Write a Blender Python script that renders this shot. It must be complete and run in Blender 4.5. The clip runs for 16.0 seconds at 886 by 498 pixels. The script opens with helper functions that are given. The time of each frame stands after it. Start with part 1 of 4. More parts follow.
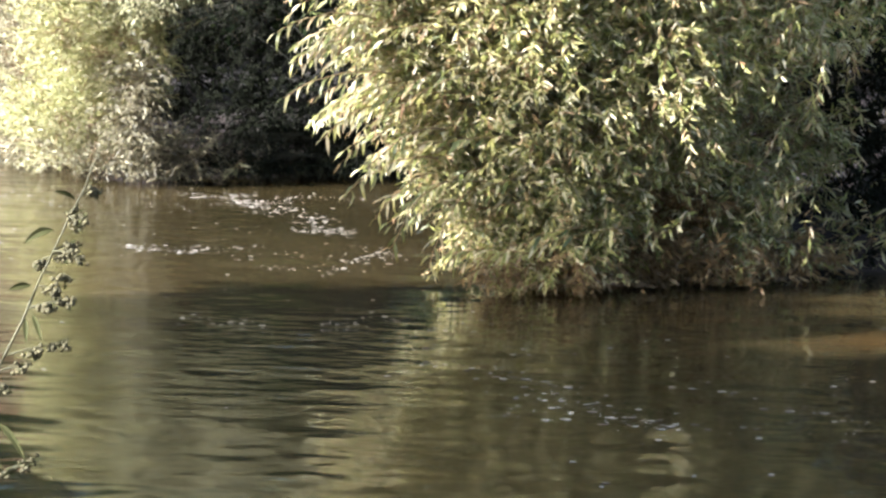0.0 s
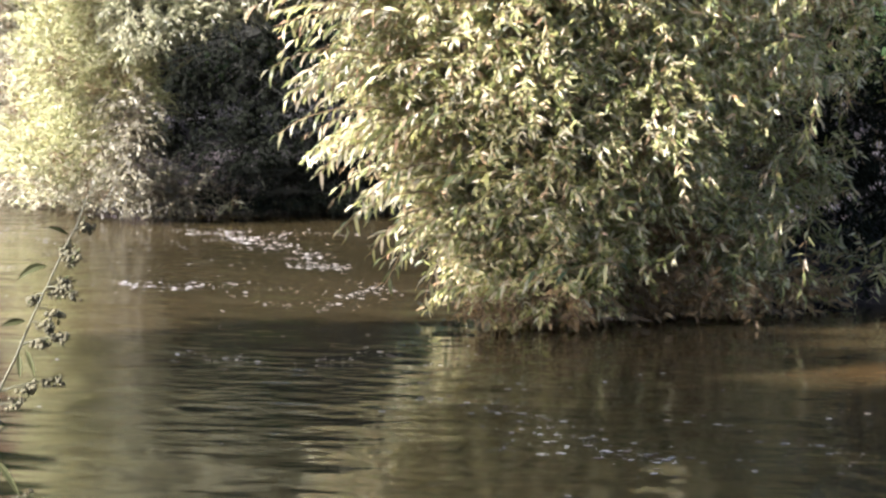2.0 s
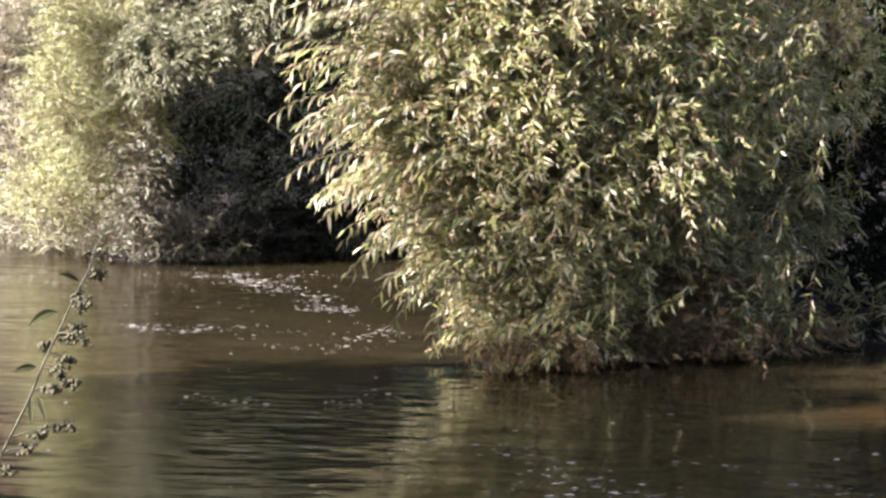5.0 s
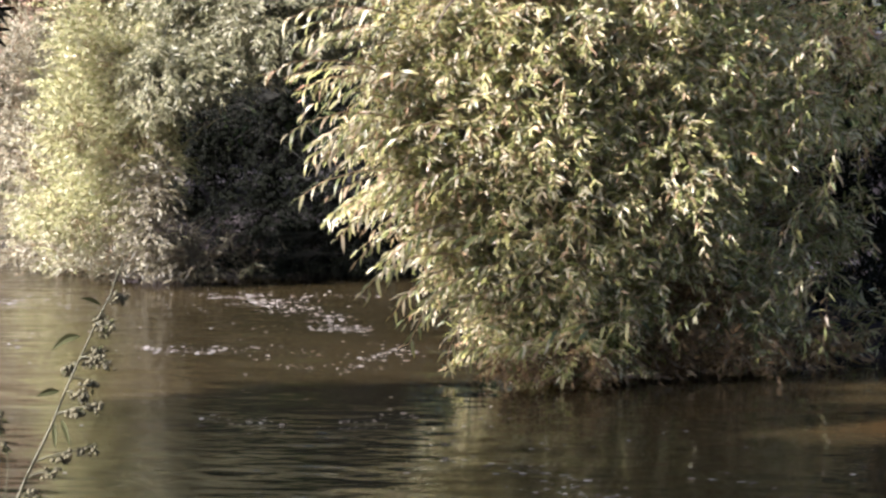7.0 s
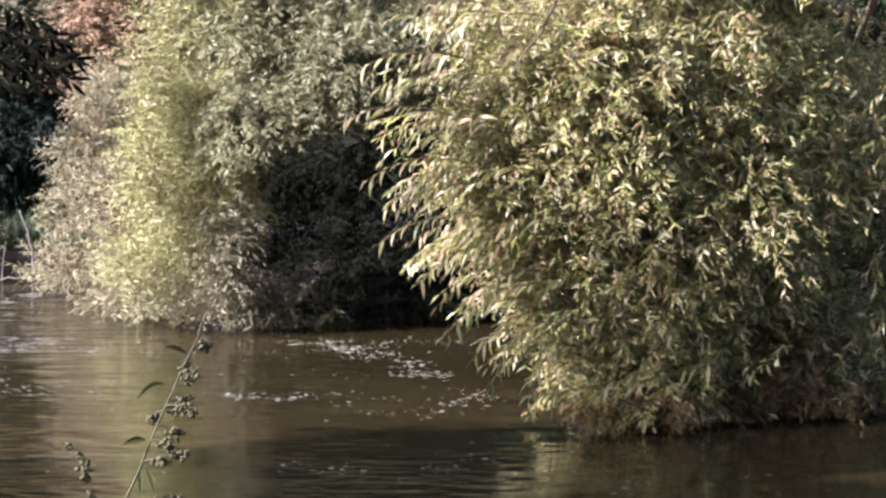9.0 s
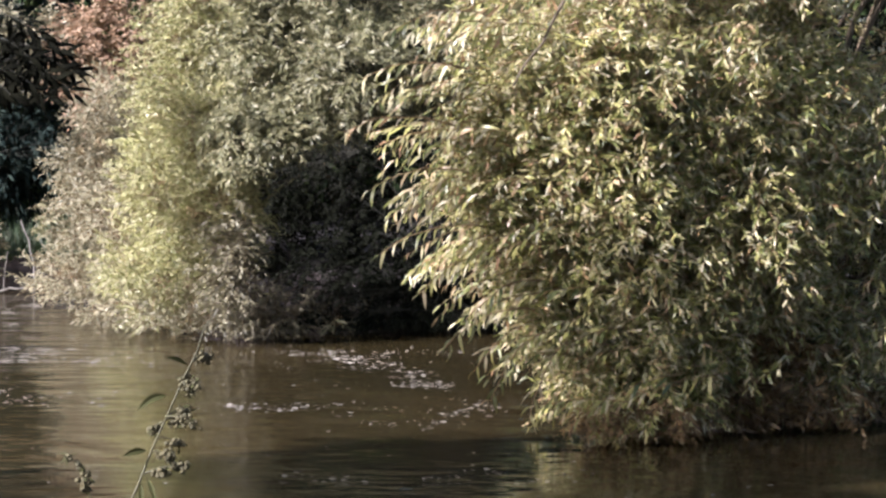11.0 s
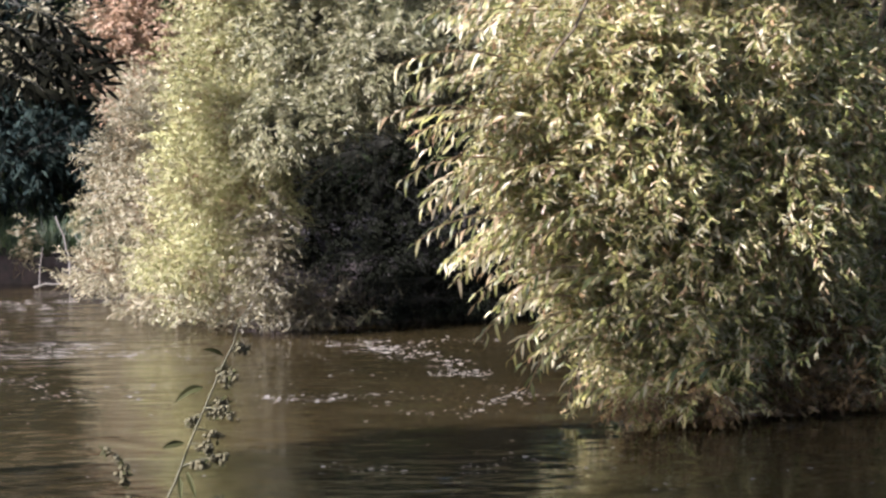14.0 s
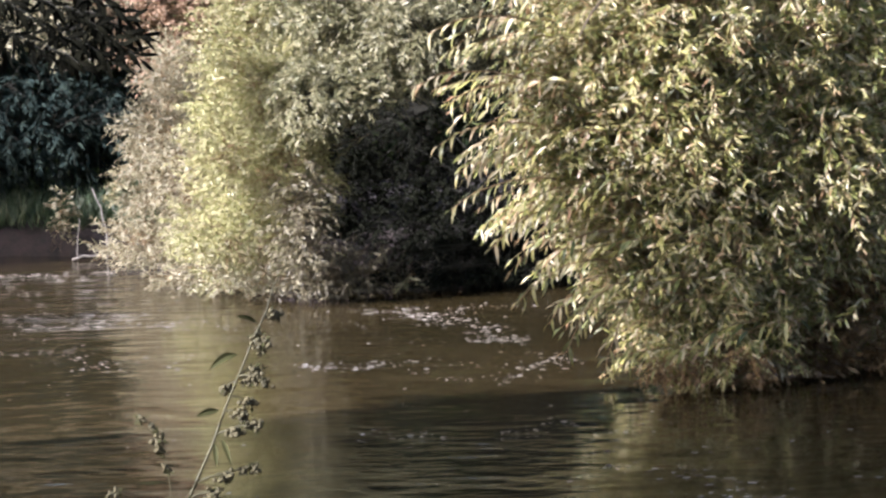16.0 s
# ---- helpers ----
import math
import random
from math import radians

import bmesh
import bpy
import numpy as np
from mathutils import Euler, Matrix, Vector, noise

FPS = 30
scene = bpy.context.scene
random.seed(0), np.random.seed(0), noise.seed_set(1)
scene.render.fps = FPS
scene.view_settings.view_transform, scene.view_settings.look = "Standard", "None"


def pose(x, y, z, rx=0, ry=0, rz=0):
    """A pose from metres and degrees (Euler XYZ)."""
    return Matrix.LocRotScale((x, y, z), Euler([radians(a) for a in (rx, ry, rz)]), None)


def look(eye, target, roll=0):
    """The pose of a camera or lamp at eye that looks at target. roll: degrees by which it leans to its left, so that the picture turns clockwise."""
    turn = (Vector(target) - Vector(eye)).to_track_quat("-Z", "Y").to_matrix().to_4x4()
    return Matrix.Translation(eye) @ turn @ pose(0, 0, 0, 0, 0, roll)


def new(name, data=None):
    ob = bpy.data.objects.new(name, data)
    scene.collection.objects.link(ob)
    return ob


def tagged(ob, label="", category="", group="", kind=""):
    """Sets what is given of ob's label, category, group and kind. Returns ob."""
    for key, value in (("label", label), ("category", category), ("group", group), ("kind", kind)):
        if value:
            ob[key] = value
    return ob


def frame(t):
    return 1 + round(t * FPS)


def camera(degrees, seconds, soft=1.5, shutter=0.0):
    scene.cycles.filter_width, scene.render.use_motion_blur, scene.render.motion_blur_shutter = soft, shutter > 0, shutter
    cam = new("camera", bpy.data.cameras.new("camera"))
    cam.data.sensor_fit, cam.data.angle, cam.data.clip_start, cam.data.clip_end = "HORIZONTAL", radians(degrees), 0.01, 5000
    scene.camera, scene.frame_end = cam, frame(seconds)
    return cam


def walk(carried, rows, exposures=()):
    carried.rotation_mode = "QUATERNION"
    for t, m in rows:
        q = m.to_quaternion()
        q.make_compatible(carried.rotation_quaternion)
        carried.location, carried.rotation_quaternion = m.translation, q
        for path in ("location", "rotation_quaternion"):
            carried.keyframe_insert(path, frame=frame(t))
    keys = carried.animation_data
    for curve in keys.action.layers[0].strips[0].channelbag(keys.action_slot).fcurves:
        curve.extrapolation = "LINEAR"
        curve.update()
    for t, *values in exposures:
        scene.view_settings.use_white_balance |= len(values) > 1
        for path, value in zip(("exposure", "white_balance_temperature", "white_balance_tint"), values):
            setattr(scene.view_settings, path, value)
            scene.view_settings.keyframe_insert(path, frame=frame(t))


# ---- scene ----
cam = camera(18.0, 16.0, soft=2.6)
PATH = [
    (0, look((0.0062, 0.0272, 1.4947), (0.0057, 9.9635, 0.3677), 1.617)),
    (0.5, look((0.0088, 0.0275, 1.4945), (0.0495, 9.9710, 0.4344), 1.615)),
    (1, look((0.0074, 0.0238, 1.4944), (0.0321, 9.9670, 0.4309), 1.276)),
    (1.5, look((0.0078, 0.0211, 1.4942), (0.0357, 9.9674, 0.4594), 1.123)),
    (2, look((0.0092, 0.0207, 1.4932), (0.0225, 9.9705, 0.4925), 1.261)),
    (2.5, look((0.0085, 0.0169, 1.4952), (-0.0198, 9.9726, 0.5553), 1.366)),
    (3, look((0.0072, 0.0133, 1.4974), (-0.0015, 9.9772, 0.6481), 1.334)),
    (3.5, look((0.0085, 0.0110, 1.4968), (0.0100, 9.9745, 0.6440), 1.185)),
    (3.7, look((0.0106, 0.0101, 1.4968), (0.0139, 9.9745, 0.6541), 1.176)),
    (5.8, look((0.0065, -0.0139, 1.5014), (-0.0171, 9.9490, 0.6404), 0.946)),
    (6, look((0.0055, -0.0148, 1.5013), (-0.0095, 9.9484, 0.6442), 0.945)),
    (6.5, look((0.0023, -0.0143, 1.5012), (-0.0440, 9.9486, 0.6416), 0.501)),
    (7, look((-0.0009, -0.0160, 1.5033), (-0.0580, 9.9526, 0.7133), 0.442)),
    (7.5, look((-0.0022, -0.0191, 1.5041), (-0.2544, 9.9504, 0.7654), 0.046)),
    (8, look((0.0007, -0.0187, 1.5036), (-0.2990, 9.9520, 0.7987), 0.085)),
    (8.5, look((-0.0009, -0.0178, 1.5036), (-0.3327, 9.9570, 0.8754), 0.116)),
    (9, look((-0.0061, -0.0191, 1.5048), (-0.3445, 9.9552, 0.8738), -0.144)),
    (9.2, look((-0.0057, -0.0185, 1.5054), (-0.3414, 9.9561, 0.8770), -0.307)),
    (11.3, look((-0.0055, -0.0110, 1.5050), (-0.3506, 9.9654, 0.9113), -0.173)),
    (11.5, look((-0.0006, -0.0100, 1.5025), (-0.3570, 9.9645, 0.8842), -0.483)),
    (12, look((-0.0077, -0.0130, 1.5046), (-0.3947, 9.9592, 0.8686), -0.793)),
    (12.5, look((-0.0249, -0.0202, 1.5110), (-0.4322, 9.9512, 0.8738), -1.274)),
    (13, look((-0.0167, -0.0123, 1.5076), (-0.4739, 9.9560, 0.8558), -1.432)),
    (13.5, look((0.0001, 0.0016, 1.5004), (-0.5076, 9.9669, 0.8396), -1.343)),
    (14, look((-0.0079, 0.0039, 1.5017), (-0.4762, 9.9729, 0.8688), -1.206)),
    (14.5, look((-0.0141, 0.0045, 1.5011), (-0.4888, 9.9690, 0.8058), -1.539)),
    (15, look((0.0027, 0.0124, 1.4940), (-0.5257, 9.9704, 0.7458), -1.982)),
    (15.5, look((0.0122, 0.0191, 1.4915), (-0.5536, 9.9742, 0.7325), -2.228)),
    (16, look((-0.0029, 0.0141, 1.4972), (-0.6089, 9.9678, 0.7512), -2.068)),
]
walk(cam, PATH, [(0.0, 2.62, 6010, 3), (1.0, 2.62, 5930, 6), (2.0, 2.58, 5850, 11), (3.0, 2.31, 5900, 11), (3.5, 2.21, 5920, 12), (7.0, 2.10, 5910, 15), (9.0, 1.83, 5920, 15), (12.0, 1.72, 5930, 13), (14.0, 1.79, 5920, 14), (16.0, 1.93, 5900, 14)])
# ---- end of walk ----

# ---- world and sun ----
SUN_TO = Vector((-0.79, -0.38, 0.48)).normalized()
world = bpy.data.worlds.new("sky")
scene.world = world
world.use_nodes = True
wn = world.node_tree
wn.nodes.clear()
sky = wn.nodes.new("ShaderNodeTexSky")
sky.sky_type = "NISHITA"
sky.sun_disc = False
sky.dust_density = 3.0
sky.sun_elevation = math.asin(SUN_TO.z)
sky.sun_rotation = math.atan2(SUN_TO.x, SUN_TO.y)
wb = wn.nodes.new("ShaderNodeBackground")
wb.inputs["Strength"].default_value = 0.08
wo = wn.nodes.new("ShaderNodeOutputWorld")
wn.links.new(sky.outputs[0], wb.inputs[0])
wn.links.new(wb.outputs[0], wo.inputs[0])
sun = new("sun", bpy.data.lights.new("sun", "SUN"))
sun.data.energy = 5.0
sun.data.angle = radians(0.6)
sun.data.color = (1.0, 0.94, 0.94)
sun.matrix_world = look(tuple(SUN_TO * 60), (0, 0, 0))


# ---- materials ----
def node(tree, kind, **values):
    n = tree.nodes.new(kind)
    for key, value in values.items():
        n.inputs[key].default_value = value
    return n


def ramp_of(tree, stops):
    r = tree.nodes.new("ShaderNodeValToRGB")
    els = r.color_ramp.elements
    while len(els) < len(stops):
        els.new(0.5)
    for e, (at, col) in zip(els, stops):
        e.position, e.color = at, (*col, 1)
    return r


def leaf_material(name, stops, through_share=0.3, rough=0.42, patch=0.9, gloss=0.5, single=False):
    """Leaves: one colour a leaf, patches of paler and darker growth, light through the blade."""
    m = bpy.data.materials.new(name)
    m.use_nodes = True
    t = m.node_tree
    t.nodes.clear()
    out = t.nodes.new("ShaderNodeOutputMaterial")
    geo = t.nodes.new("ShaderNodeNewGeometry")
    r = ramp_of(t, stops)
    if single:
        t.links.new(t.nodes.new("ShaderNodeObjectInfo").outputs["Random"], r.inputs[0])
    else:
        t.links.new(geo.outputs["Random Per Island"], r.inputs[0])
    big = node(t, "ShaderNodeTexNoise", Scale=patch, Detail=2.0)
    t.links.new(geo.outputs["Position"], big.inputs["Vector"])
    span = node(t, "ShaderNodeMapRange", **{"From Min": 0.3, "From Max": 0.7, "To Min": 0.7, "To Max": 1.3})
    t.links.new(big.outputs[0], span.inputs[0])
    hsv = t.nodes.new("ShaderNodeHueSaturation")
    t.links.new(r.outputs[0], hsv.inputs["Color"])
    t.links.new(span.outputs[0], hsv.inputs["Value"])
    fine = node(t, "ShaderNodeTexNoise", Scale=60.0, Detail=3.0)
    t.links.new(geo.outputs["Position"], fine.inputs["Vector"])
    fr = node(t, "ShaderNodeMapRange", **{"To Min": 0.75, "To Max": 1.25})
    t.links.new(fine.outputs[0], fr.inputs[0])
    mul = t.nodes.new("ShaderNodeMix")
    mul.data_type, mul.blend_type = "RGBA", "MULTIPLY"
    mul.inputs[0].default_value = 1.0
    t.links.new(hsv.outputs[0], mul.inputs[6])
    t.links.new(fr.outputs[0], mul.inputs[7])
    p = node(t, "ShaderNodeBsdfPrincipled", Roughness=rough)
    p.inputs["Specular IOR Level"].default_value = gloss
    t.links.new(mul.outputs[2], p.inputs["Base Color"])
    tr = t.nodes.new("ShaderNodeBsdfTranslucent")
    t.links.new(mul.outputs[2], tr.inputs["Color"])
    mix = t.nodes.new("ShaderNodeMixShader")
    mix.inputs[0].default_value = through_share
    t.links.new(p.outputs[0], mix.inputs[1])
    t.links.new(tr.outputs[0], mix.inputs[2])
    t.links.new(mix.outputs[0], out.inputs[0])
    return m


def rough_material(name, stops, scale=8.0, rough=0.85, bump=0.4, fine=60.0, stretch=(1, 1, 1)):
    """Bark, soil and stalks: two noises in the colour, fine relief."""
    m = bpy.data.materials.new(name)
    m.use_nodes = True
    t = m.node_tree
    p = t.nodes["Principled BSDF"]
    geo = t.nodes.new("ShaderNodeNewGeometry")
    mp = t.nodes.new("ShaderNodeMapping")
    mp.inputs["Scale"].default_value = stretch
    t.links.new(geo.outputs["Position"], mp.inputs[0])
    a = node(t, "ShaderNodeTexNoise", Scale=scale, Detail=4.0)
    b = node(t, "ShaderNodeTexNoise", Scale=fine, Detail=5.0)
    t.links.new(mp.outputs[0], a.inputs["Vector"])
    t.links.new(mp.outputs[0], b.inputs["Vector"])
    mixed = t.nodes.new("ShaderNodeMath")
    mixed.operation = "MULTIPLY_ADD"
    mixed.inputs[1].default_value = 0.4
    t.links.new(b.outputs[0], mixed.inputs[0])
    half = t.nodes.new("ShaderNodeMath")
    half.operation = "MULTIPLY"
    half.inputs[1].default_value = 0.6
    t.links.new(a.outputs[0], half.inputs[0])
    t.links.new(half.outputs[0], mixed.inputs[2])
    r = ramp_of(t, stops)
    t.links.new(mixed.outputs[0], r.inputs[0])
    t.links.new(r.outputs[0], p.inputs["Base Color"])
    p.inputs["Roughness"].default_value = rough
    bp = node(t, "ShaderNodeBump", Strength=bump, Distance=0.01)
    t.links.new(mixed.outputs[0], bp.inputs["Height"])
    t.links.new(bp.outputs[0], p.inputs["Normal"])
    return m


def water_material():
    """Turbid brown river water with small wind ripples and slow eddies."""
    m = bpy.data.materials.new("river_water")
    m.use_nodes = True
    t = m.node_tree
    p = t.nodes["Principled BSDF"]
    geo = t.nodes.new("ShaderNodeNewGeometry")

    def waves(scale, stretch, detail, turn=0.0):
        mp = t.nodes.new("ShaderNodeMapping")
        mp.inputs["Scale"].default_value = stretch
        mp.inputs["Rotation"].default_value = (0, 0, radians(turn))
        t.links.new(geo.outputs["Position"], mp.inputs[0])
        n = node(t, "ShaderNodeTexNoise", Scale=scale, Detail=detail, Roughness=0.55)
        t.links.new(mp.outputs[0], n.inputs["Vector"])
        return n.outputs[0]

    def math_node(op, a, b):
        n = t.nodes.new("ShaderNodeMath")
        n.operation = op
        for k, v in enumerate((a, b)):
            if isinstance(v, float):
                n.inputs[k].default_value = v
            else:
                t.links.new(v, n.inputs[k])
        return n.outputs[0]

    swell = waves(2.2, (0.9, 1.1, 1), 2.0, 12)
    ripple = waves(8.5, (0.55, 1.1, 1), 1.6, -5)

    def ring(x, y, sx, sy, inner, outer):
        """One inside an oval round (x, y), fading to nothing."""
        squash = t.nodes.new("ShaderNodeMapping")
        squash.inputs["Scale"].default_value = (sx, sy, 1)
        t.links.new(geo.outputs["Position"], squash.inputs[0])
        spot = t.nodes.new("ShaderNodeVectorMath")
        spot.operation = "DISTANCE"
        t.links.new(squash.outputs[0], spot.inputs[0])
        spot.inputs[1].default_value = (x * sx, y * sy, 0)
        fade = node(t, "ShaderNodeMapRange", **{"From Min": inner, "From Max": outer, "To Min": 1.0, "To Max": 0.0})
        t.links.new(spot.outputs["Value"], fade.inputs[0])
        return fade.outputs[0]

    patchy = waves(0.9, (0.6, 1.0, 1), 2.0, 20)
    gate = node(t, "ShaderNodeMapRange", **{"From Min": 0.42, "From Max": 0.66, "To Min": 0.06, "To Max": 0.45})
    t.links.new(patchy, gate.inputs[0])
    # an eddy off the willow keeps a patch of water rippled
    eddy = math_node("MULTIPLY", ring(-0.50, 10.1, 1.0, 0.42, 0.10, 0.80), 1.9)
    small = math_node("MULTIPLY", math_node("MULTIPLY", ripple, 0.40), math_node("ADD", gate.outputs[0], eddy))
    # a lively riffle where the current comes round the far bend
    bend = ring(-3.7, 16.3, 0.6, 0.30, 0.35, 1.15)
    choppy = math_node("MULTIPLY", math_node("MULTIPLY", waves(5.0, (0.30, 1.3, 1), 1.5, 4), 2.0), bend)
    small = math_node("ADD", small, choppy)
    height = math_node("ADD", math_node("MULTIPLY", swell, 0.95), small)
    bp = node(t, "ShaderNodeBump", Strength=1.0, Distance=0.019)
    t.links.new(height, bp.inputs["Height"])
    t.links.new(bp.outputs[0], p.inputs["Normal"])
    silt = waves(0.5, (0.7, 1.2, 1), 3.0)
    r = ramp_of(t, [(0.3, (0.024, 0.0180, 0.0076)), (0.7, (0.040, 0.0286, 0.0124))])
    t.links.new(silt, r.inputs[0])
    # the water colour turns orange in an oval below the willow
    orange_tint = t.nodes.new("ShaderNodeMix")
    orange_tint.data_type = "RGBA"
    orange_tint.inputs[7].default_value = (0.062, 0.0335, 0.0105, 1)
    t.links.new(ring(2.25, 10.50, 0.8, 2.0, 0.10, 0.85), orange_tint.inputs[0])
    t.links.new(r.outputs[0], orange_tint.inputs[6])
    t.links.new(orange_tint.outputs[2], p.inputs["Base Color"])
    p.inputs["Roughness"].default_value = 0.07
    p.inputs["IOR"].default_value = 1.33
    return m


WILLOW_STOPS = [(0.0, (0.078, 0.095, 0.030)), (0.22, (0.200, 0.208, 0.060)), (0.42, (0.345, 0.320, 0.104)), (0.62, (0.445, 0.394, 0.185)),
                (0.84, (0.550, 0.486, 0.330)), (0.91, (0.430, 0.310, 0.165)), (1.0, (0.300, 0.170, 0.085))]
WILLOW = leaf_material("willow_leaf", WILLOW_STOPS, 0.30, 0.40, 1.3, 0.45)
WILLOW_ONE = leaf_material("willow_single_leaf", WILLOW_STOPS, 0.40, 0.38, 1.3, 0.45, True)
DUSKY = leaf_material("dusky_dry_leaf", [(0.0, (0.050, 0.041, 0.020)), (0.6, (0.115, 0.098, 0.050)), (1.0, (0.255, 0.225, 0.135))], 0.25, 0.55)
# near-black leaves: the fronds' shade is put into their colour, not cast
DARK_ONE = leaf_material("shade_painted_single_leaf", [(0.0, (0.0045, 0.0045, 0.0035)), (1.0, (0.009, 0.009, 0.006))], 0.03, 0.9, 0.9, 0.0, True)
YELLOW = leaf_material("yellow_green_leaf", [(0.0, (0.175, 0.182, 0.060)), (0.5, (0.350, 0.336, 0.142)),
                       (1.0, (0.455, 0.412, 0.250))], 0.36, 0.42)
GREY = leaf_material("grey_green_leaf", [(0.0, (0.100, 0.103, 0.046)), (0.5, (0.242, 0.230, 0.112)),
                     (1.0, (0.440, 0.395, 0.245))], 0.32, 0.45)
PALE = leaf_material("pale_dry_leaf", [(0.0, (0.165, 0.145, 0.082)), (0.5, (0.305, 0.275, 0.165)),
                     (1.0, (0.415, 0.365, 0.250))], 0.28, 0.5)
BROWN = leaf_material("brown_dry_leaf", [(0.0, (0.085, 0.050, 0.020)), (0.5, (0.190, 0.115, 0.045)),
                      (1.0, (0.290, 0.195, 0.090))], 0.28, 0.55)
RED = leaf_material("russet_leaf", [(0.0, (0.260, 0.155, 0.090)), (0.5, (0.420, 0.275, 0.170)),
                    (1.0, (0.530, 0.400, 0.280))], 0.32, 0.6)
DARK = leaf_material("dark_green_leaf", [(0.0, (0.022, 0.037, 0.014)), (0.6, (0.040, 0.062, 0.022)),
                     (1.0, (0.066, 0.082, 0.029))], 0.22, 0.7, 0.9, 0.06)
# leaves kept near black: the hollow's deep shade is put into the colour
SHADY = leaf_material("shade_painted_leaf", [(0.0, (0.0075, 0.0085, 0.0060)), (1.0, (0.013, 0.014, 0.009))], 0.12, 0.9, 0.9, 0.0)
# bluish dark leaves: the look of open shade is put into the colour
COOL = leaf_material("shade_painted_cool_leaf", [(0.0, (0.016, 0.025, 0.023)), (0.6, (0.021, 0.031, 0.027)), (1.0, (0.028, 0.039, 0.031))], 0.15, 0.8, 0.9, 0.04)
GRASS = leaf_material("grass_blade", [(0.0, (0.022, 0.044, 0.014)), (0.6, (0.040, 0.070, 0.023)),
                      (1.0, (0.075, 0.088, 0.038))], 0.3, 0.5)
BARK = rough_material("willow_bark", [(0.3, (0.050, 0.036, 0.022)), (0.7, (0.150, 0.110, 0.070))], 14, 0.85, 0.8, 90, (1, 1, 0.3))
TWIG = rough_material("twig_bark", [(0.3, (0.130, 0.075, 0.030)), (0.7, (0.260, 0.170, 0.080))], 20, 0.6, 0.2)
# bark darkened to carry the shade of the hollow and the dark tree
DEEP = rough_material("shade_painted_bark", [(0.3, (0.009, 0.009, 0.005)), (0.7, (0.024, 0.022, 0.013))], 14, 0.9, 0.6, 90)
SNAG = rough_material("bleached_wood", [(0.3, (0.105, 0.092, 0.080)), (0.7, (0.235, 0.210, 0.185))], 25, 0.8, 0.4)
SOIL = rough_material("bank_soil", [(0.35, (0.005, 0.0034, 0.0036)), (0.65, (0.027, 0.0165, 0.0155))], 7, 0.95, 1.0, 38)
STALK = rough_material("weed_stalk", [(0.3, (0.036, 0.033, 0.011)), (0.7, (0.070, 0.062, 0.022))], 30, 0.6, 0.2)
SEED = rough_material("seed_cluster", [(0.35, (0.032, 0.028, 0.010)), (0.65, (0.098, 0.082, 0.036))], 90, 0.8, 0.3, 300)
WEEDLEAF = leaf_material("weed_leaf", [(0.0, (0.028, 0.030, 0.011)), (1.0, (0.048, 0.048, 0.018))], 0.10, 0.75, 0.9, 0.1)
# foam colours, used as well for the painted sky-glint streaks
FOAM_GLINT = leaf_material("foam_and_glint", [(0.0, (0.075, 0.048, 0.030)), (0.25, (0.15, 0.12, 0.095)), (0.6, (0.28, 0.25, 0.215)), (1.0, (0.48, 0.44, 0.39))], 0.0, 0.6, 0.9, 0.4)
WATER = water_material()


# ---- mesh helpers ----
def part(name, data, material, parent=None, label=""):
    """Links (vertices, faces) or a mesh as one object, under its thing where one is given."""
    if isinstance(data, bpy.types.Mesh):
        me = data
    else:
        me = bpy.data.meshes.new(name)
        me.from_pydata([tuple(v) for v in data[0]], [], data[1])
        me.materials.append(material)
    ob = new(name, me)
    if parent is not None:
        ob.parent = parent
    if label:
        ob["label"] = label
    return ob


def thing(name, place, label, category, group="", kind=""):
    e = new(name)
    e.location = place
    return tagged(e, label, category, group, kind)


def smooth(ob):
    ob.data.polygons.foreach_set("use_smooth", [True] * len(ob.data.polygons))
    return ob


def fast_mesh(name, verts, tris, material):
    """A mesh of triangles from arrays."""
    me = bpy.data.meshes.new(name)
    me.vertices.add(len(verts))
    me.vertices.foreach_set("co", np.ascontiguousarray(verts, dtype=np.float32).ravel())
    me.loops.add(tris.size)
    me.loops.foreach_set("vertex_index", np.ascontiguousarray(tris, dtype=np.int32).ravel())
    me.polygons.add(len(tris))
    me.polygons.foreach_set("loop_start", np.arange(0, tris.size, 3, dtype=np.int32))
    me.materials.append(material)
    me.update(calc_edges=True)
    return me


def unit(a):
    return a / np.maximum(np.linalg.norm(a, axis=-1, keepdims=True), 1e-9)


def tube(points, radii, sides=6):
    """A round stalk along points that tapers by radii, closed at the tip."""
    pts = np.asarray(points, float)
    n = len(pts)
    tang = unit(np.gradient(pts, axis=0))
    a = unit(np.cross(tang, np.array([0.31, 0.95, 0.05])))
    b = np.cross(tang, a)
    ang = np.arange(sides) * 2 * math.pi / sides
    ring = a[:, None] * np.cos(ang)[None, :, None] + b[:, None] * np.sin(ang)[None, :, None]
    verts = (pts[:, None] + ring * np.asarray(radii)[:, None, None]).reshape(-1, 3)
    faces = []
    for i in range(n - 1):
        for k in range(sides):
            q = (k + 1) % sides
            faces.append((i * sides + k, i * sides + q, (i + 1) * sides + q, (i + 1) * sides + k))
    faces.append(tuple((n - 1) * sides + k for k in range(sides)))
    faces.append(tuple(reversed(range(sides))))
    return verts.tolist(), faces


def joined(pieces):
    verts, faces = [], []
    for v, f in pieces:
        o = len(verts)
        verts += list(v)
        faces += [tuple(i + o for i in q) for q in f]
    return verts, faces


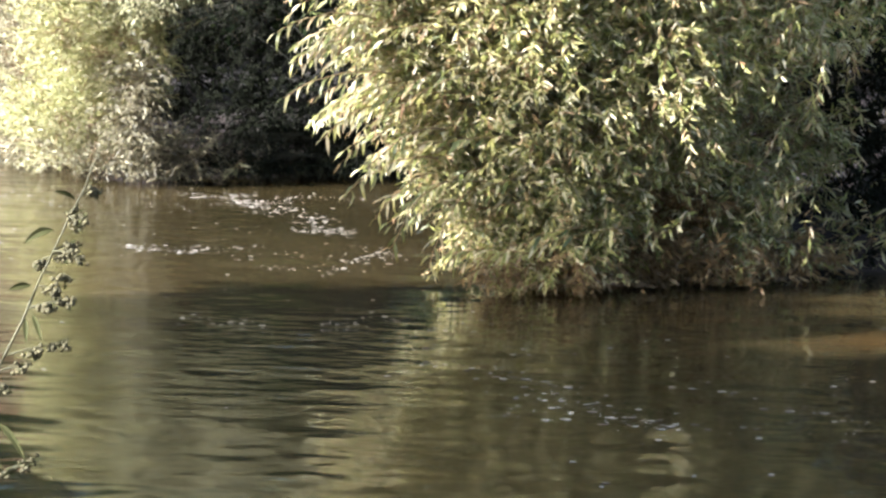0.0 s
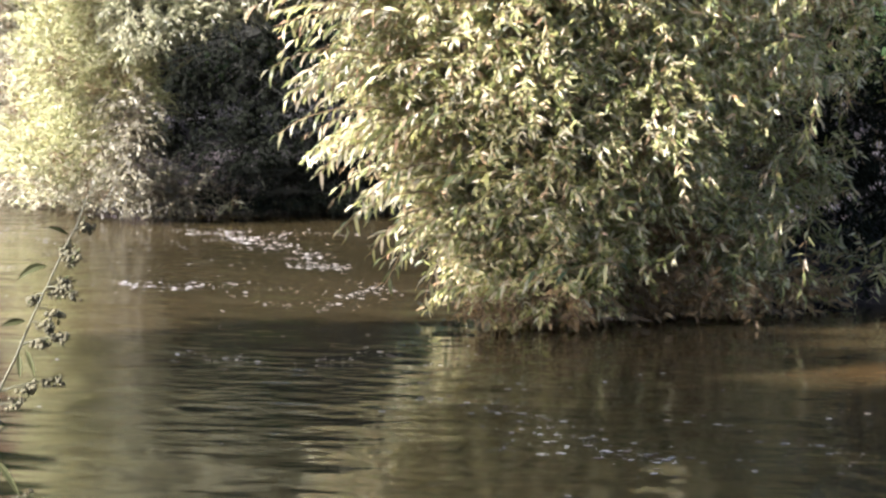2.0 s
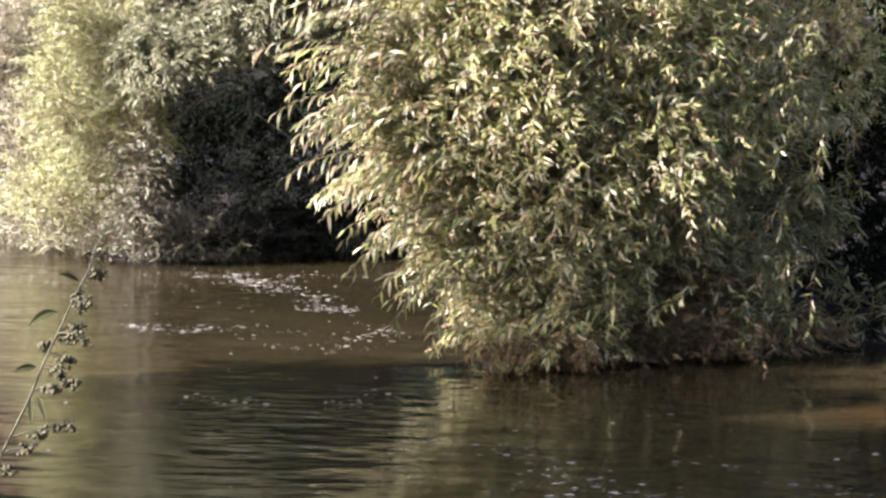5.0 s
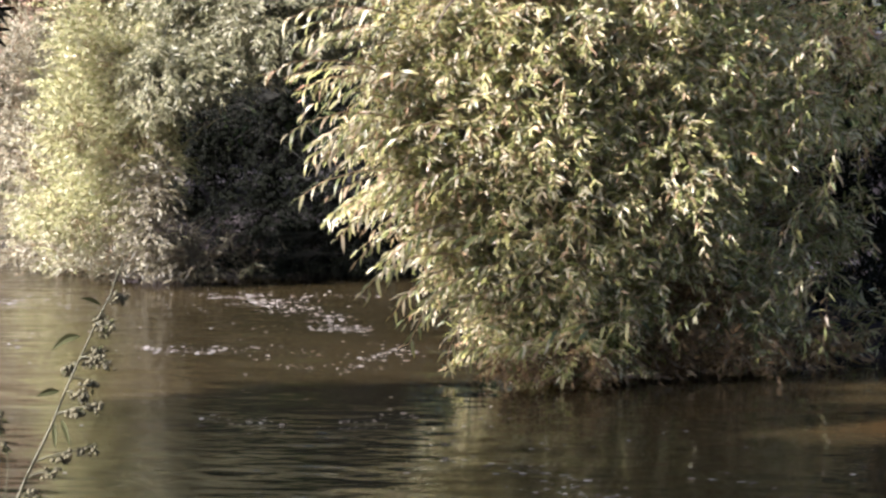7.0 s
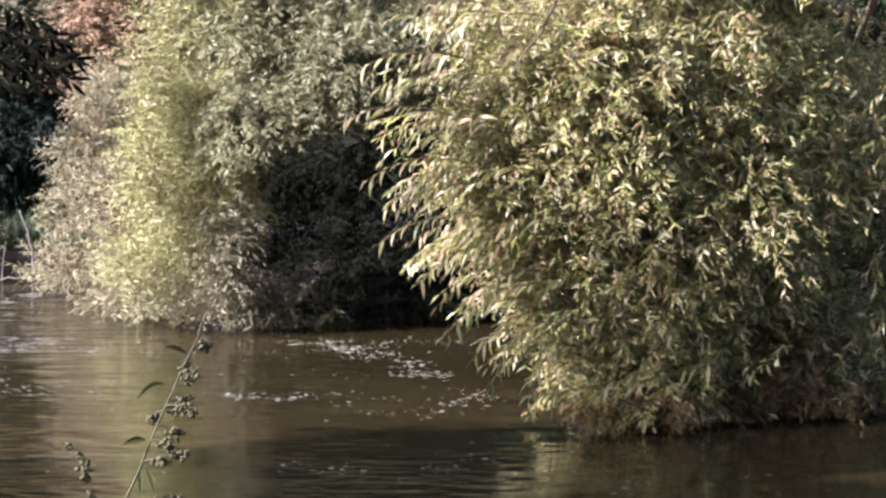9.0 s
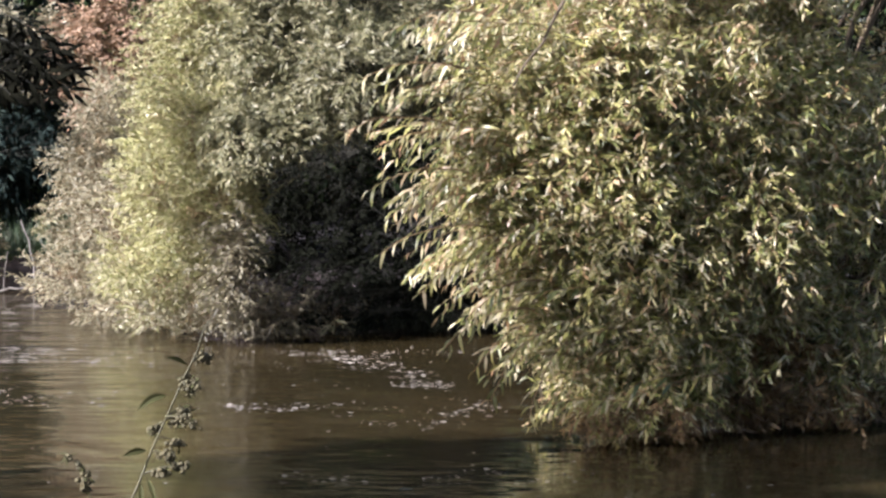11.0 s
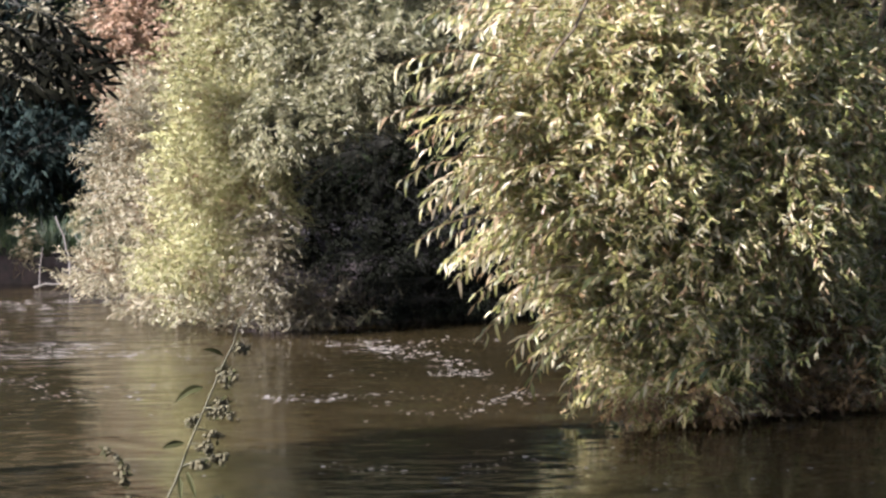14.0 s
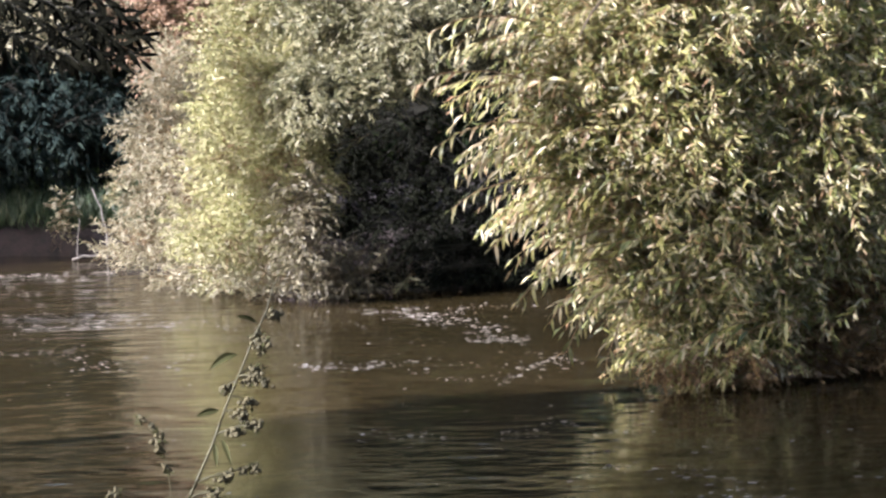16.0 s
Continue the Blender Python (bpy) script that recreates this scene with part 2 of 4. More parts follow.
def curve(a, b, sag, n=9, wob=0.03, rng=None):
    """Points from a to b that bow by the vector sag, a little crooked."""
    a, b, sag = (np.asarray(v, float) for v in (a, b, sag))
    s = np.linspace(0, 1, n)[:, None]
    p = a + (b - a) * s + sag * 4 * s * (1 - s)
    if rng is not None:
        w = rng.normal(0, wob, (n, 3))
        w[0] = w[-1] = 0
        p = p + w
    return p


def blades(pos, along, face, length, width, bend):
    """Lance-shaped leaves with a fold along the middle rib: eight corners, eight triangles each."""
    n = len(pos)
    d = unit(along)
    side = unit(np.cross(d, face))
    up = np.cross(side, d)
    L, W, B = length[:, None], width[:, None], bend[:, None]
    v = np.empty((n, 7, 3))
    mid1 = pos + d * L * 0.34 + up * L * B * 0.10
    mid2 = pos + d * L * 0.70 + up * L * B * 0.02
    v[:, 0] = pos
    v[:, 1] = mid1 + side * W * 0.5 + up * W * 0.16
    v[:, 2] = mid1
    v[:, 3] = mid1 - side * W * 0.5 + up * W * 0.16
    v[:, 4] = mid2 + side * W * 0.38 + up * W * 0.08
    v[:, 5] = mid2 - side * W * 0.38 + up * W * 0.08
    v[:, 6] = pos + d * L - up * L * B * 0.16
    t = np.array([(0, 2, 1), (0, 3, 2), (1, 2, 4), (2, 3, 5), (2, 5, 4), (4, 5, 6)])
    tris = (np.arange(n)[:, None, None] * 7 + t[None]).reshape(-1, 3)
    return v.reshape(-1, 3), tris


def sprays(rng, base, way, length, per, leaf, broad, droop, hang, floor_z=0.012, wild=0.34):
    """Leafy shoots: thin drooping stems with leaves to either side. Gives leaf and stem arrays."""
    n = len(base)
    down = np.array([0, 0, -1.0])
    L = length[:, None, None]
    s = (np.arange(per) + 0.5)[None, :, None] / per * 0.94 + 0.06
    s = s + rng.uniform(-0.3, 0.3, (n, per, 1)) / per
    d = unit(way)[:, None, :]
    dr = droop[:, None, None]
    pos = base[:, None, :] + d * L * s + down * dr * L * s * s
    tang = unit(d + 2 * down * dr * s)
    flat = unit(np.cross(tang, np.array([0.02, 0.01, 1.0])))
    alt = np.where(np.arange(per) % 2 == 0, 1.0, -1.0)[None, :, None]
    along = tang * 0.75 + flat * alt * rng.uniform(0.25, 0.85, (n, per, 1)) + down * hang * rng.uniform(0.3, 1.3, (n, per, 1))
    along = along + rng.normal(0, wild, (n, per, 3))
    face = np.array([-0.35, -0.45, 0.65]) + rng.normal(0, 0.50, (n, per, 3))
    size = leaf * rng.uniform(0.6, 1.15, (n, per)) * np.clip(1.15 - 0.45 * s[..., 0] ** 3, 0.4, 1.2)
    p, a, f = pos.reshape(-1, 3), along.reshape(-1, 3), face.reshape(-1, 3)
    z = size.ravel()
    tip = p + unit(a) * z[:, None]
    ok = (p[:, 2] > floor_z) & (tip[:, 2] > floor_z)
    lv, lt = blades(p[ok], a[ok], f[ok], z[ok], z[ok] * broad * rng.uniform(0.8, 1.2, ok.sum()), rng.uniform(0.0, 0.9, ok.sum()))
    k = 5
    q = np.linspace(0, 1, k)[None, :, None]
    sp = base[:, None, :] + d * L * q + down * dr * L * q * q
    sw = np.linspace(0.0030, 0.0010, k)[None, :, None] * (leaf / 0.09)
    o1 = flat[:, :1] * sw
    o2 = np.array([0, 0, 1.0]) * sw
    ring = np.stack([sp + o1, sp - o1 * 0.5 + o2, sp - o1 * 0.5 - o2], 2)
    sv = ring.reshape(-1, 3)
    tri = []
    for i in range(k - 1):
        for j in range(3):
            a0, a1 = i * 3 + j, i * 3 + (j + 1) % 3
            tri += [(a0, a1, a1 + 3), (a0, a1 + 3, a0 + 3)]
    st = (np.arange(n)[:, None, None] * (3 * k) + np.array(tri)[None]).reshape(-1, 3)
    return lv, lt, sv, st


def lumpy(u, seed):
    """How far a crown's skin lies out, by direction: bosses and hollows."""
    a = seed * 1.7
    return (1 + 0.13 * np.sin(3.1 * u[:, 0] + 2.3 * u[:, 2] + a) + 0.10 * np.sin(5.3 * u[:, 1] - 4.1 * u[:, 2] + 2 * a)
            + 0.07 * np.sin(8.7 * u[:, 0] + 7.9 * u[:, 2] + 3 * a))


def shrub(name, root, lobes, material, label, category, seed, leaf=0.09, broad=0.15, per=18, spray=0.42, droop=0.35, hang=0.5,
          limbs=5, stem=0.035, keep=None, group="", wild=0.34, lean=(0, 0, 0.12), arch=0.18, twig=None, bark=None):
    """A many-stemmed bush. lobes: centre, radii, number of shoots. Each limb bears its own foliage and twigs."""
    rng = np.random.default_rng(seed)
    bush = thing(name, root, label, category, group)
    root = np.asarray(root, float)
    for li, (c, r, count) in enumerate(lobes):
        c, r = np.asarray(c, float), np.asarray(r, float)
        u = unit(rng.normal(0, 1, (count, 3)))
        rad = rng.uniform(0.35, 1.0, count) ** 0.55
        tips = c + u * r * (rad * lumpy(u, seed + li))[:, None]
        out = unit(u * np.array([1, 1, 0.55]) / r * r.mean() + np.array(lean) + rng.normal(0, 0.35, (count, 3)))
        ln = spray * rng.uniform(0.6, 1.25, count)
        base = tips - out * (ln * 0.7)[:, None]
        good = base[:, 2] > 0.03
        if keep is not None:
            good &= keep(tips)
        base, out, ln = base[good], out[good], ln[good]
        if not len(base):
            continue
        ends = [c + unit(rng.normal(0, 1, (1, 3)))[0] * r * 0.45 for _ in range(limbs)]
        for e in ends:
            e[2] = max(e[2], 0.15)
        near = np.argmin(np.stack([np.linalg.norm(base - e, axis=1) for e in ends]), 0)
        for k, e in enumerate(ends):
            foot = root + rng.normal(0, 0.10, 3) * np.array([1, 1, 0])
            foot[2] = root[2] - 0.05
            bow = np.array([0, 0, arch * np.linalg.norm((e - foot)[:2])])
            pts = curve(foot, e, bow, 10, 0.02, rng)
            size = stem * rng.uniform(0.6, 1.1) * min(1.0, 0.25 + 0.7 * c[2])
            limb = smooth(part("limb", tube(pts - root, np.linspace(size, size * 0.25, 10), 7), bark or BARK, bush))
            mine = near == k
            if not mine.any():
                continue
            b, w, l = base[mine], out[mine], ln[mine]
            lv, lt, sv, st = sprays(rng, b - root, w, l, per, leaf, broad, droop * rng.uniform(0.4, 1.6, len(b)), hang, 0.012 - root[2], wild)
            # thin side branches from the limb to every second shoot
            at = np.stack([pts[np.argmin(np.linalg.norm(pts[3:] - q, axis=1)) + 3] for q in b[::2]]) - root
            to = b[::2] - root
            _, _, bv, bt = sprays(rng, at, to - at, np.linalg.norm(to - at, axis=1), 2, leaf * 1.6, broad, np.full(len(at), 0.02), hang, 99)
            part("foliage_mass", fast_mesh("foliage", lv, lt, material), None, limb)["kind"] = "stuff"
            part("twig_mass", fast_mesh("twig_mass", np.concatenate([sv, bv]), np.concatenate([st, bt + len(sv)]), twig or TWIG), None, limb)["kind"] = "stuff"
    return bush


# ---- ground, river ----
def far_bank(x):
    return np.interp(x, [-400, -30, -5, -4.1, -3.5, -2.8, -2.0, -1.0, 0.0, 0.45, 0.8, 1.5, 3.0, 400],
                     [60, 26, 20.75, 20.45, 20.2, 19.4, 18.4, 18.3, 18.2, 16.2, 13.2, 12.75, 12.7, 10])


def near_bank(x):
    return np.interp(x, [-400, -30, -9, -5, -3, 400], [22, 14.0, 8.6, 5.0, 3.7, 3.4])


def ground_z(x, y):
    f, n = y - far_bank(x), near_bank(x) - y
    rise = lambda d: np.interp(d, [-1.5, -0.25, 0.0, 0.10, 0.5, 3, 12, 60], [-0.8, -0.35, -0.06, 0.17, 0.26, 0.45, 0.9, 1.2])
    lump = 0.035 * np.sin(3.1 * x + 1.3 * y) + 0.03 * np.sin(7.3 * x - 4.1 * y) + 0.015 * np.sin(17 * x + 13 * y)
    return np.maximum(np.maximum(rise(f), rise(n)), -0.8) + lump * np.clip(np.maximum(f, n) + 0.3, 0, 1)


def axis_steps(lo, hi, step, far):
    mid = np.arange(lo, hi + 1e-6, step)
    g = step * np.cumprod(np.full(60, 1.22))
    g = np.cumsum(g)
    g = g[g < far]
    return np.concatenate([(lo - g)[::-1], mid, hi + g])


gx, gy = axis_steps(-7, 5, 0.11, 2500), axis_steps(1, 24, 0.11, 2500)
mx, my = np.meshgrid(gx, gy)
gv = np.stack([mx, my, ground_z(mx, my)], -1).reshape(-1, 3)
ncol = len(gx)
ii, jj = np.meshgrid(np.arange(len(gy) - 1), np.arange(ncol - 1), indexing="ij")
q0 = (ii * ncol + jj).ravel()
gt = np.concatenate([np.stack([q0, q0 + 1, q0 + ncol + 1], 1), np.stack([q0, q0 + ncol + 1, q0 + ncol], 1)])
ground = smooth(part("ground", fast_mesh("ground", gv, gt, SOIL), None))
tagged(ground, "dark reddish brown river bank soil", "ground", kind="structure")

river = part("water", ([(-400, -60, 0), (400, -60, 0), (400, 90, 0), (-400, 90, 0)], [(0, 1, 2, 3)]), WATER)
tagged(river, "turbid brown river water with small ripples", "water", kind="structure")


# ---- near willow ----
def willow_room(p):
    """The willow's free left edge: it leans out over the water and is cut back below."""
    edge = np.interp(p[:, 2], [0, 0.12, 0.38, 0.62, 0.8, 1.05, 1.3, 1.8, 2.6, 3.4], [0.24, 0.16, 0.02, -0.10, -0.26, -0.40, -0.48, -0.38, -0.1, 0.4])
    return p[:, 0] > edge + 0.12 * np.sin(9 * p[:, 2]) * 0.5


willow = shrub("willow_bush", (0.95, 12.95, 0.2), [
    ((0.02, 11.80, 1.15), (0.54, 0.36, 0.60), 900),
    ((0.30, 11.90, 1.05), (0.60, 0.46, 0.85), 1350),
    ((0.06, 11.85, 0.58), (0.37, 0.32, 0.36), 270),
    ((0.36, 11.90, 0.40), (0.46, 0.38, 0.44), 560),
    ((0.34, 11.94, 0.13), (0.34, 0.26, 0.16), 110),
    ((0.72, 12.15, 0.16), (0.42, 0.26, 0.20), 260),
    ((1.20, 12.55, 0.16), (0.42, 0.26, 0.20), 200),
    ((1.95, 12.85, 0.16), (0.50, 0.26, 0.20), 60),
    ((0.95, 12.35, 0.50), (0.55, 0.36, 0.40), 480),
    ((1.45, 12.95, 0.62), (0.50, 0.36, 0.36), 150),
    ((1.00, 12.45, 1.20), (0.62, 0.50, 0.60), 850),
    ((0.80, 11.90, 1.00), (0.42, 0.30, 0.55), 520),
    ((0.85, 12.05, 1.50), (0.42, 0.32, 0.40), 280),
    ((1.06, 12.08, 1.20), (0.26, 0.24, 0.55), 300),
    ((1.04, 12.35, 2.10), (0.36, 0.30, 0.45), 240),
    ((0.22, 11.68, 1.55), (0.46, 0.28, 0.34), 280),
    ((1.70, 13.20, 1.40), (0.60, 0.50, 0.45), 150),
    ((1.85, 13.40, 0.90), (0.80, 0.60, 0.95), 40),
    ((0.30, 12.30, 2.15), (0.95, 0.75, 0.75), 700),
    ((1.80, 13.50, 2.60), (1.20, 0.90, 0.80), 400),
    # unseen upper crown, added to keep skylight off the foliage below
    ((1.70, 13.60, 3.70), (1.70, 1.30, 1.10), 520),
], WILLOW, "large green willow bush leaning over the river, leaves yellowing", "willow", 11, leaf=0.066, broad=0.150, per=24,
    spray=0.38, droop=0.34, hang=0.28, limbs=4, stem=0.022, keep=willow_room, wild=0.58, lean=(-0.5, -0.35, 0.25))

shrub("dry_shrub", (0.9, 12.3, 0.0), [
    ((0.88, 11.92, 0.18), (0.36, 0.10, 0.18), 60),
    ((1.06, 12.06, 0.38), (0.22, 0.10, 0.14), 30),
    ((1.50, 12.36, 0.13), (0.40, 0.10, 0.13), 40),
    ((0.34, 11.70, 0.06), (0.34, 0.08, 0.06), 44),
    ((0.95, 12.00, 0.05), (0.45, 0.08, 0.05), 50),
], BROWN, "brown withered shoots at the foot of the willow", "shrub", 12, leaf=0.06, broad=0.22, per=12, spray=0.26, droop=0.3, hang=0.3, limbs=4, stem=0.012)

# ---- bushes on the far bank ----
shrub("yellow_willow_shrub", (-2.15, 17.2, 0.1), [
    ((-2.10, 16.55, 0.36), (0.46, 0.42, 0.34), 230),
    ((-1.95, 16.60, 0.74), (0.36, 0.40, 0.36), 250),
    ((-2.30, 16.90, 0.90), (0.34, 0.45, 0.40), 270),
    ((-2.02, 16.65, 1.30), (0.38, 0.45, 0.36), 290),
    ((-2.20, 16.95, 1.62), (0.32, 0.45, 0.42), 260),
    ((-1.95, 16.75, 2.05), (0.44, 0.50, 0.40), 320),
    ((-2.48, 17.30, 0.40), (0.34, 0.40, 0.32), 150),
    ((-2.10, 17.10, 1.10), (0.46, 0.45, 0.95), 340),
], YELLOW, "sunlit yellow-green willow shrub at the water's edge", "shrub", 21, leaf=0.052, broad=0.155, per=22, spray=0.30, droop=0.2, hang=0.15, limbs=4, stem=0.02,
    wild=0.5, lean=(-0.2, -0.25, 0.35))
shrub("pale_shrub", (-3.0, 19.4, 0.25), [
    ((-3.00, 18.9, 0.80), (0.38, 0.55, 0.58), 540),
    ((-2.98, 19.3, 1.36), (0.30, 0.40, 0.28), 170),
    ((-3.05, 18.9, 0.20), (0.50, 0.55, 0.26), 330),
    ((-2.35, 16.85, 0.14), (0.50, 0.40, 0.20), 140),
    ((-2.05, 16.25, 0.14), (0.34, 0.30, 0.18), 70),
    ((-2.72, 18.0, 0.62), (0.28, 0.40, 0.40), 120),
], PALE, "pale dry grey-brown shrub beside the yellow one", "shrub", 22, leaf=0.052, broad=0.155, per=18, spray=0.28, droop=0.2, hang=0.15, limbs=4, stem=0.014,
    wild=0.5, lean=(-0.2, -0.25, 0.25))


def hollow(p):
    """Open below the overhanging crown."""
    return p[:, 2] > np.interp(p[:, 0], [-1.9, -1.65, -1.45, -1.0, 0.0], [0.90, 1.02, 1.20, 1.34, 1.38]) + 0.08 * np.sin(6 * p[:, 0])


# limbs and twigs take the shade-dark bark, which keeps the hollow black
shrub("grey_willow_tree", (-0.5, 19.3, 0.4), [
    ((-1.89, 16.80, 1.35), (0.32, 0.45, 0.34), 300),
    ((-1.65, 16.70, 1.79), (0.40, 0.50, 0.34), 380),
    ((-1.45, 16.30, 1.24), (0.38, 0.45, 0.34), 300),
    ((-1.11, 16.35, 1.62), (0.42, 0.50, 0.34), 400),
    ((-0.82, 16.40, 1.26), (0.36, 0.45, 0.28), 300),
    ((-0.63, 16.55, 1.74), (0.44, 0.50, 0.38), 400),
    ((-0.15, 16.75, 1.50), (0.48, 0.55, 0.45), 340),
    ((0.44, 17.05, 1.65), (0.65, 0.70, 0.80), 320),
    ((-1.31, 16.75, 2.23), (0.60, 0.60, 0.45), 420),
    ((-0.44, 16.95, 2.42), (0.75, 0.70, 0.55), 420),
    ((-1.07, 17.35, 1.74), (1.0, 0.45, 0.65), 420),
    ((-1.74, 16.20, 1.22), (0.26, 0.26, 0.26), 240),
    # unseen canopy above the hollow, added to block the sky
    ((-1.00, 18.30, 2.75), (1.5, 0.9, 0.45), 520),
    ((-1.00, 19.80, 3.10), (1.6, 0.9, 0.60), 420),
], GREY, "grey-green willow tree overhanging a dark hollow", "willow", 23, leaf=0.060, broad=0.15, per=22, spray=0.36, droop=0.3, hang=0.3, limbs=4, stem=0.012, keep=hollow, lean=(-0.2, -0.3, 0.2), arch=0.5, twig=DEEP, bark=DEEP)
shrub("low_dry_shrub", (-1.7, 17.0, 0.05), [
    ((-1.76, 15.98, 0.50), (0.20, 0.22, 0.40), 120),
    ((-1.56, 16.15, 0.17), (0.32, 0.22, 0.19), 90),
    ((-1.75, 16.15, 0.08), (0.26, 0.20, 0.10), 40),
    ((-1.20, 16.75, 0.12), (0.30, 0.25, 0.16), 30),
], DUSKY, "low half-bare brownish shrub trailing at the waterline", "shrub", 24, leaf=0.050, broad=0.21, per=15, spray=0.30, droop=0.3, hang=0.3, limbs=5, stem=0.008, twig=BARK)
shrub("waterside_tuft", (-1.18, 16.35, -0.1), [((-1.20, 16.22, 0.10), (0.08, 0.05, 0.04), 6)], GREY,
      "small leafy tuft at the waterline", "tuft", 27, leaf=0.055, broad=0.22, per=7, spray=0.12, droop=0.3, hang=0.3, limbs=2, stem=0.004)
shrub("russet_shrub", (-3.2, 20.9, 0.3), [
    ((-3.22, 20.45, 1.75), (0.48, 0.35, 0.55), 420),
    ((-3.05, 20.4, 1.40), (0.36, 0.40, 0.45), 90),
], RED, "russet red-brown shrub behind the pale one", "shrub", 25, leaf=0.045, broad=0.3, per=14, spray=0.3, droop=0.15, hang=0.1, limbs=4, stem=0.018)


shrub("pale_shrub", (-4.1, 21.2, 0.3), [
    ((-3.80, 20.50, 1.78), (0.48, 0.22, 0.40), 190),
    ((-4.45, 20.55, 1.85), (0.45, 0.22, 0.38), 90),
], PALE, "pale dry shrub half hidden by dark fronds", "shrub", 29, leaf=0.045, broad=0.3, per=14, spray=0.3, droop=0.15, hang=0.1, limbs=3, stem=0.010, bark=DEEP, twig=DEEP)


# single shoots on the willow's free edge, leaf by leaf
def leaf_mesh(length, broad, material):
    v, t = blades(np.zeros((1, 3)), np.array([[1.0, 0, 0]]), np.array([[0, 0, 1.0]]), np.array([length]), np.array([length * broad]), np.array([1.0]))
    return fast_mesh("leaf", v, t, material)


ONE_LEAF = leaf_mesh(0.085, 0.17, WILLOW_ONE)
SMALL_LEAF = leaf_mesh(0.070, 0.18, WILLOW_ONE)
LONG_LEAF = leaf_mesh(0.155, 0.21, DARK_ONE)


def leafy_shoot(bush, base, tip, sag, count, rng, mesh=None, hang=0.65, spread=0.0, bark=None):
    """A shoot from base to tip with leaves that hang from it to either side."""
    root = np.array(bush.location)
    pts = curve(base, tip, sag, 8, 0.004, rng) - root
    shoot = smooth(part("shoot", tube(pts, np.linspace(0.0042, 0.0014, 8), 5), bark or TWIG, bush, "thin dark shoot" if bark else "thin yellow-brown willow shoot"))
    tang = unit(np.gradient(pts, axis=0))
    for k in range(count):
        s = 0.12 + 0.88 * k / (count - 1)
        p = np.array([np.interp(s * 7, range(8), pts[:, a]) for a in range(3)])
        t = tang[min(7, int(s * 7 + 0.5))]
        turn = 1 if k % 2 else -1
        across = unit(np.cross(t, np.array([0, 1.0, 0]))) * turn * abs(t[2]) * 0.9
        d = unit(t * 0.8 + across + np.array([0, -0.5 * turn, 0]) + np.array([0, 0, -1.0]) * hang * rng.uniform(0.5, 1.5) + np.array([0, 0, spread * turn]) + rng.normal(0, 0.14, 3))
        n = unit(np.array([-0.3, -0.4, 0.8]) + rng.normal(0, 0.35, 3))
        y = unit(np.cross(n, d))
        z = np.cross(d, y)
        size = rng.uniform(0.75, 1.15) * (0.65 if k == count - 1 else 1.0)
        leaf = part("leaf", mesh or ONE_LEAF, None, shoot)
        leaf.matrix_local = Matrix(((d[0], y[0], z[0], p[0]), (d[1], y[1], z[1], p[1]), (d[2], y[2], z[2], p[2]), (0, 0, 0, 1))) @ Matrix.Diagonal((size, size, size, 1))


edge_rng = np.random.default_rng(5)
# a fringe of longer shoots that reach out to the left and droop
n = 110
fz = edge_rng.choice([0.20, 0.40, 0.61, 0.79, 0.80, 1.05, 1.07, 1.30, 1.50, 1.72], n) + edge_rng.normal(0, 0.022, n)
fx = np.interp(fz, [0.2, 0.4, 0.6, 0.8, 1.05, 1.3, 1.8], [-0.06, -0.26, -0.40, -0.58, -0.64, -0.74, -0.62]) + np.abs(edge_rng.normal(0, 0.15, n))
reach = np.stack([np.full(n, -1.0), edge_rng.normal(-0.55, 0.2, n), edge_rng.normal(0.0, 0.16, n)], 1)
ln = edge_rng.uniform(0.34, 0.55, n)
fy = edge_rng.uniform(11.25, 11.9, n)
tips = np.stack([fx * fy / 11.6, fy, 1.5 - (1.5 - fz) * fy / 11.6], 1)
home = np.array(willow.location)
lv, lt, sv, st = sprays(edge_rng, tips - unit(reach) * ln[:, None] + np.array([0, 0, 0.3]) * ln[:, None] * 0.4 - home, reach, ln, 17, 0.080, 0.165,
                        edge_rng.uniform(0.15, 0.45, n), 0.75, 0.012 - home[2], 0.22)
part("foliage_mass", fast_mesh("foliage_mass", lv, lt, WILLOW), None, willow)["kind"] = "stuff"
part("twig_mass", fast_mesh("twig_mass", sv, st, TWIG), None, willow)["kind"] = "stuff"
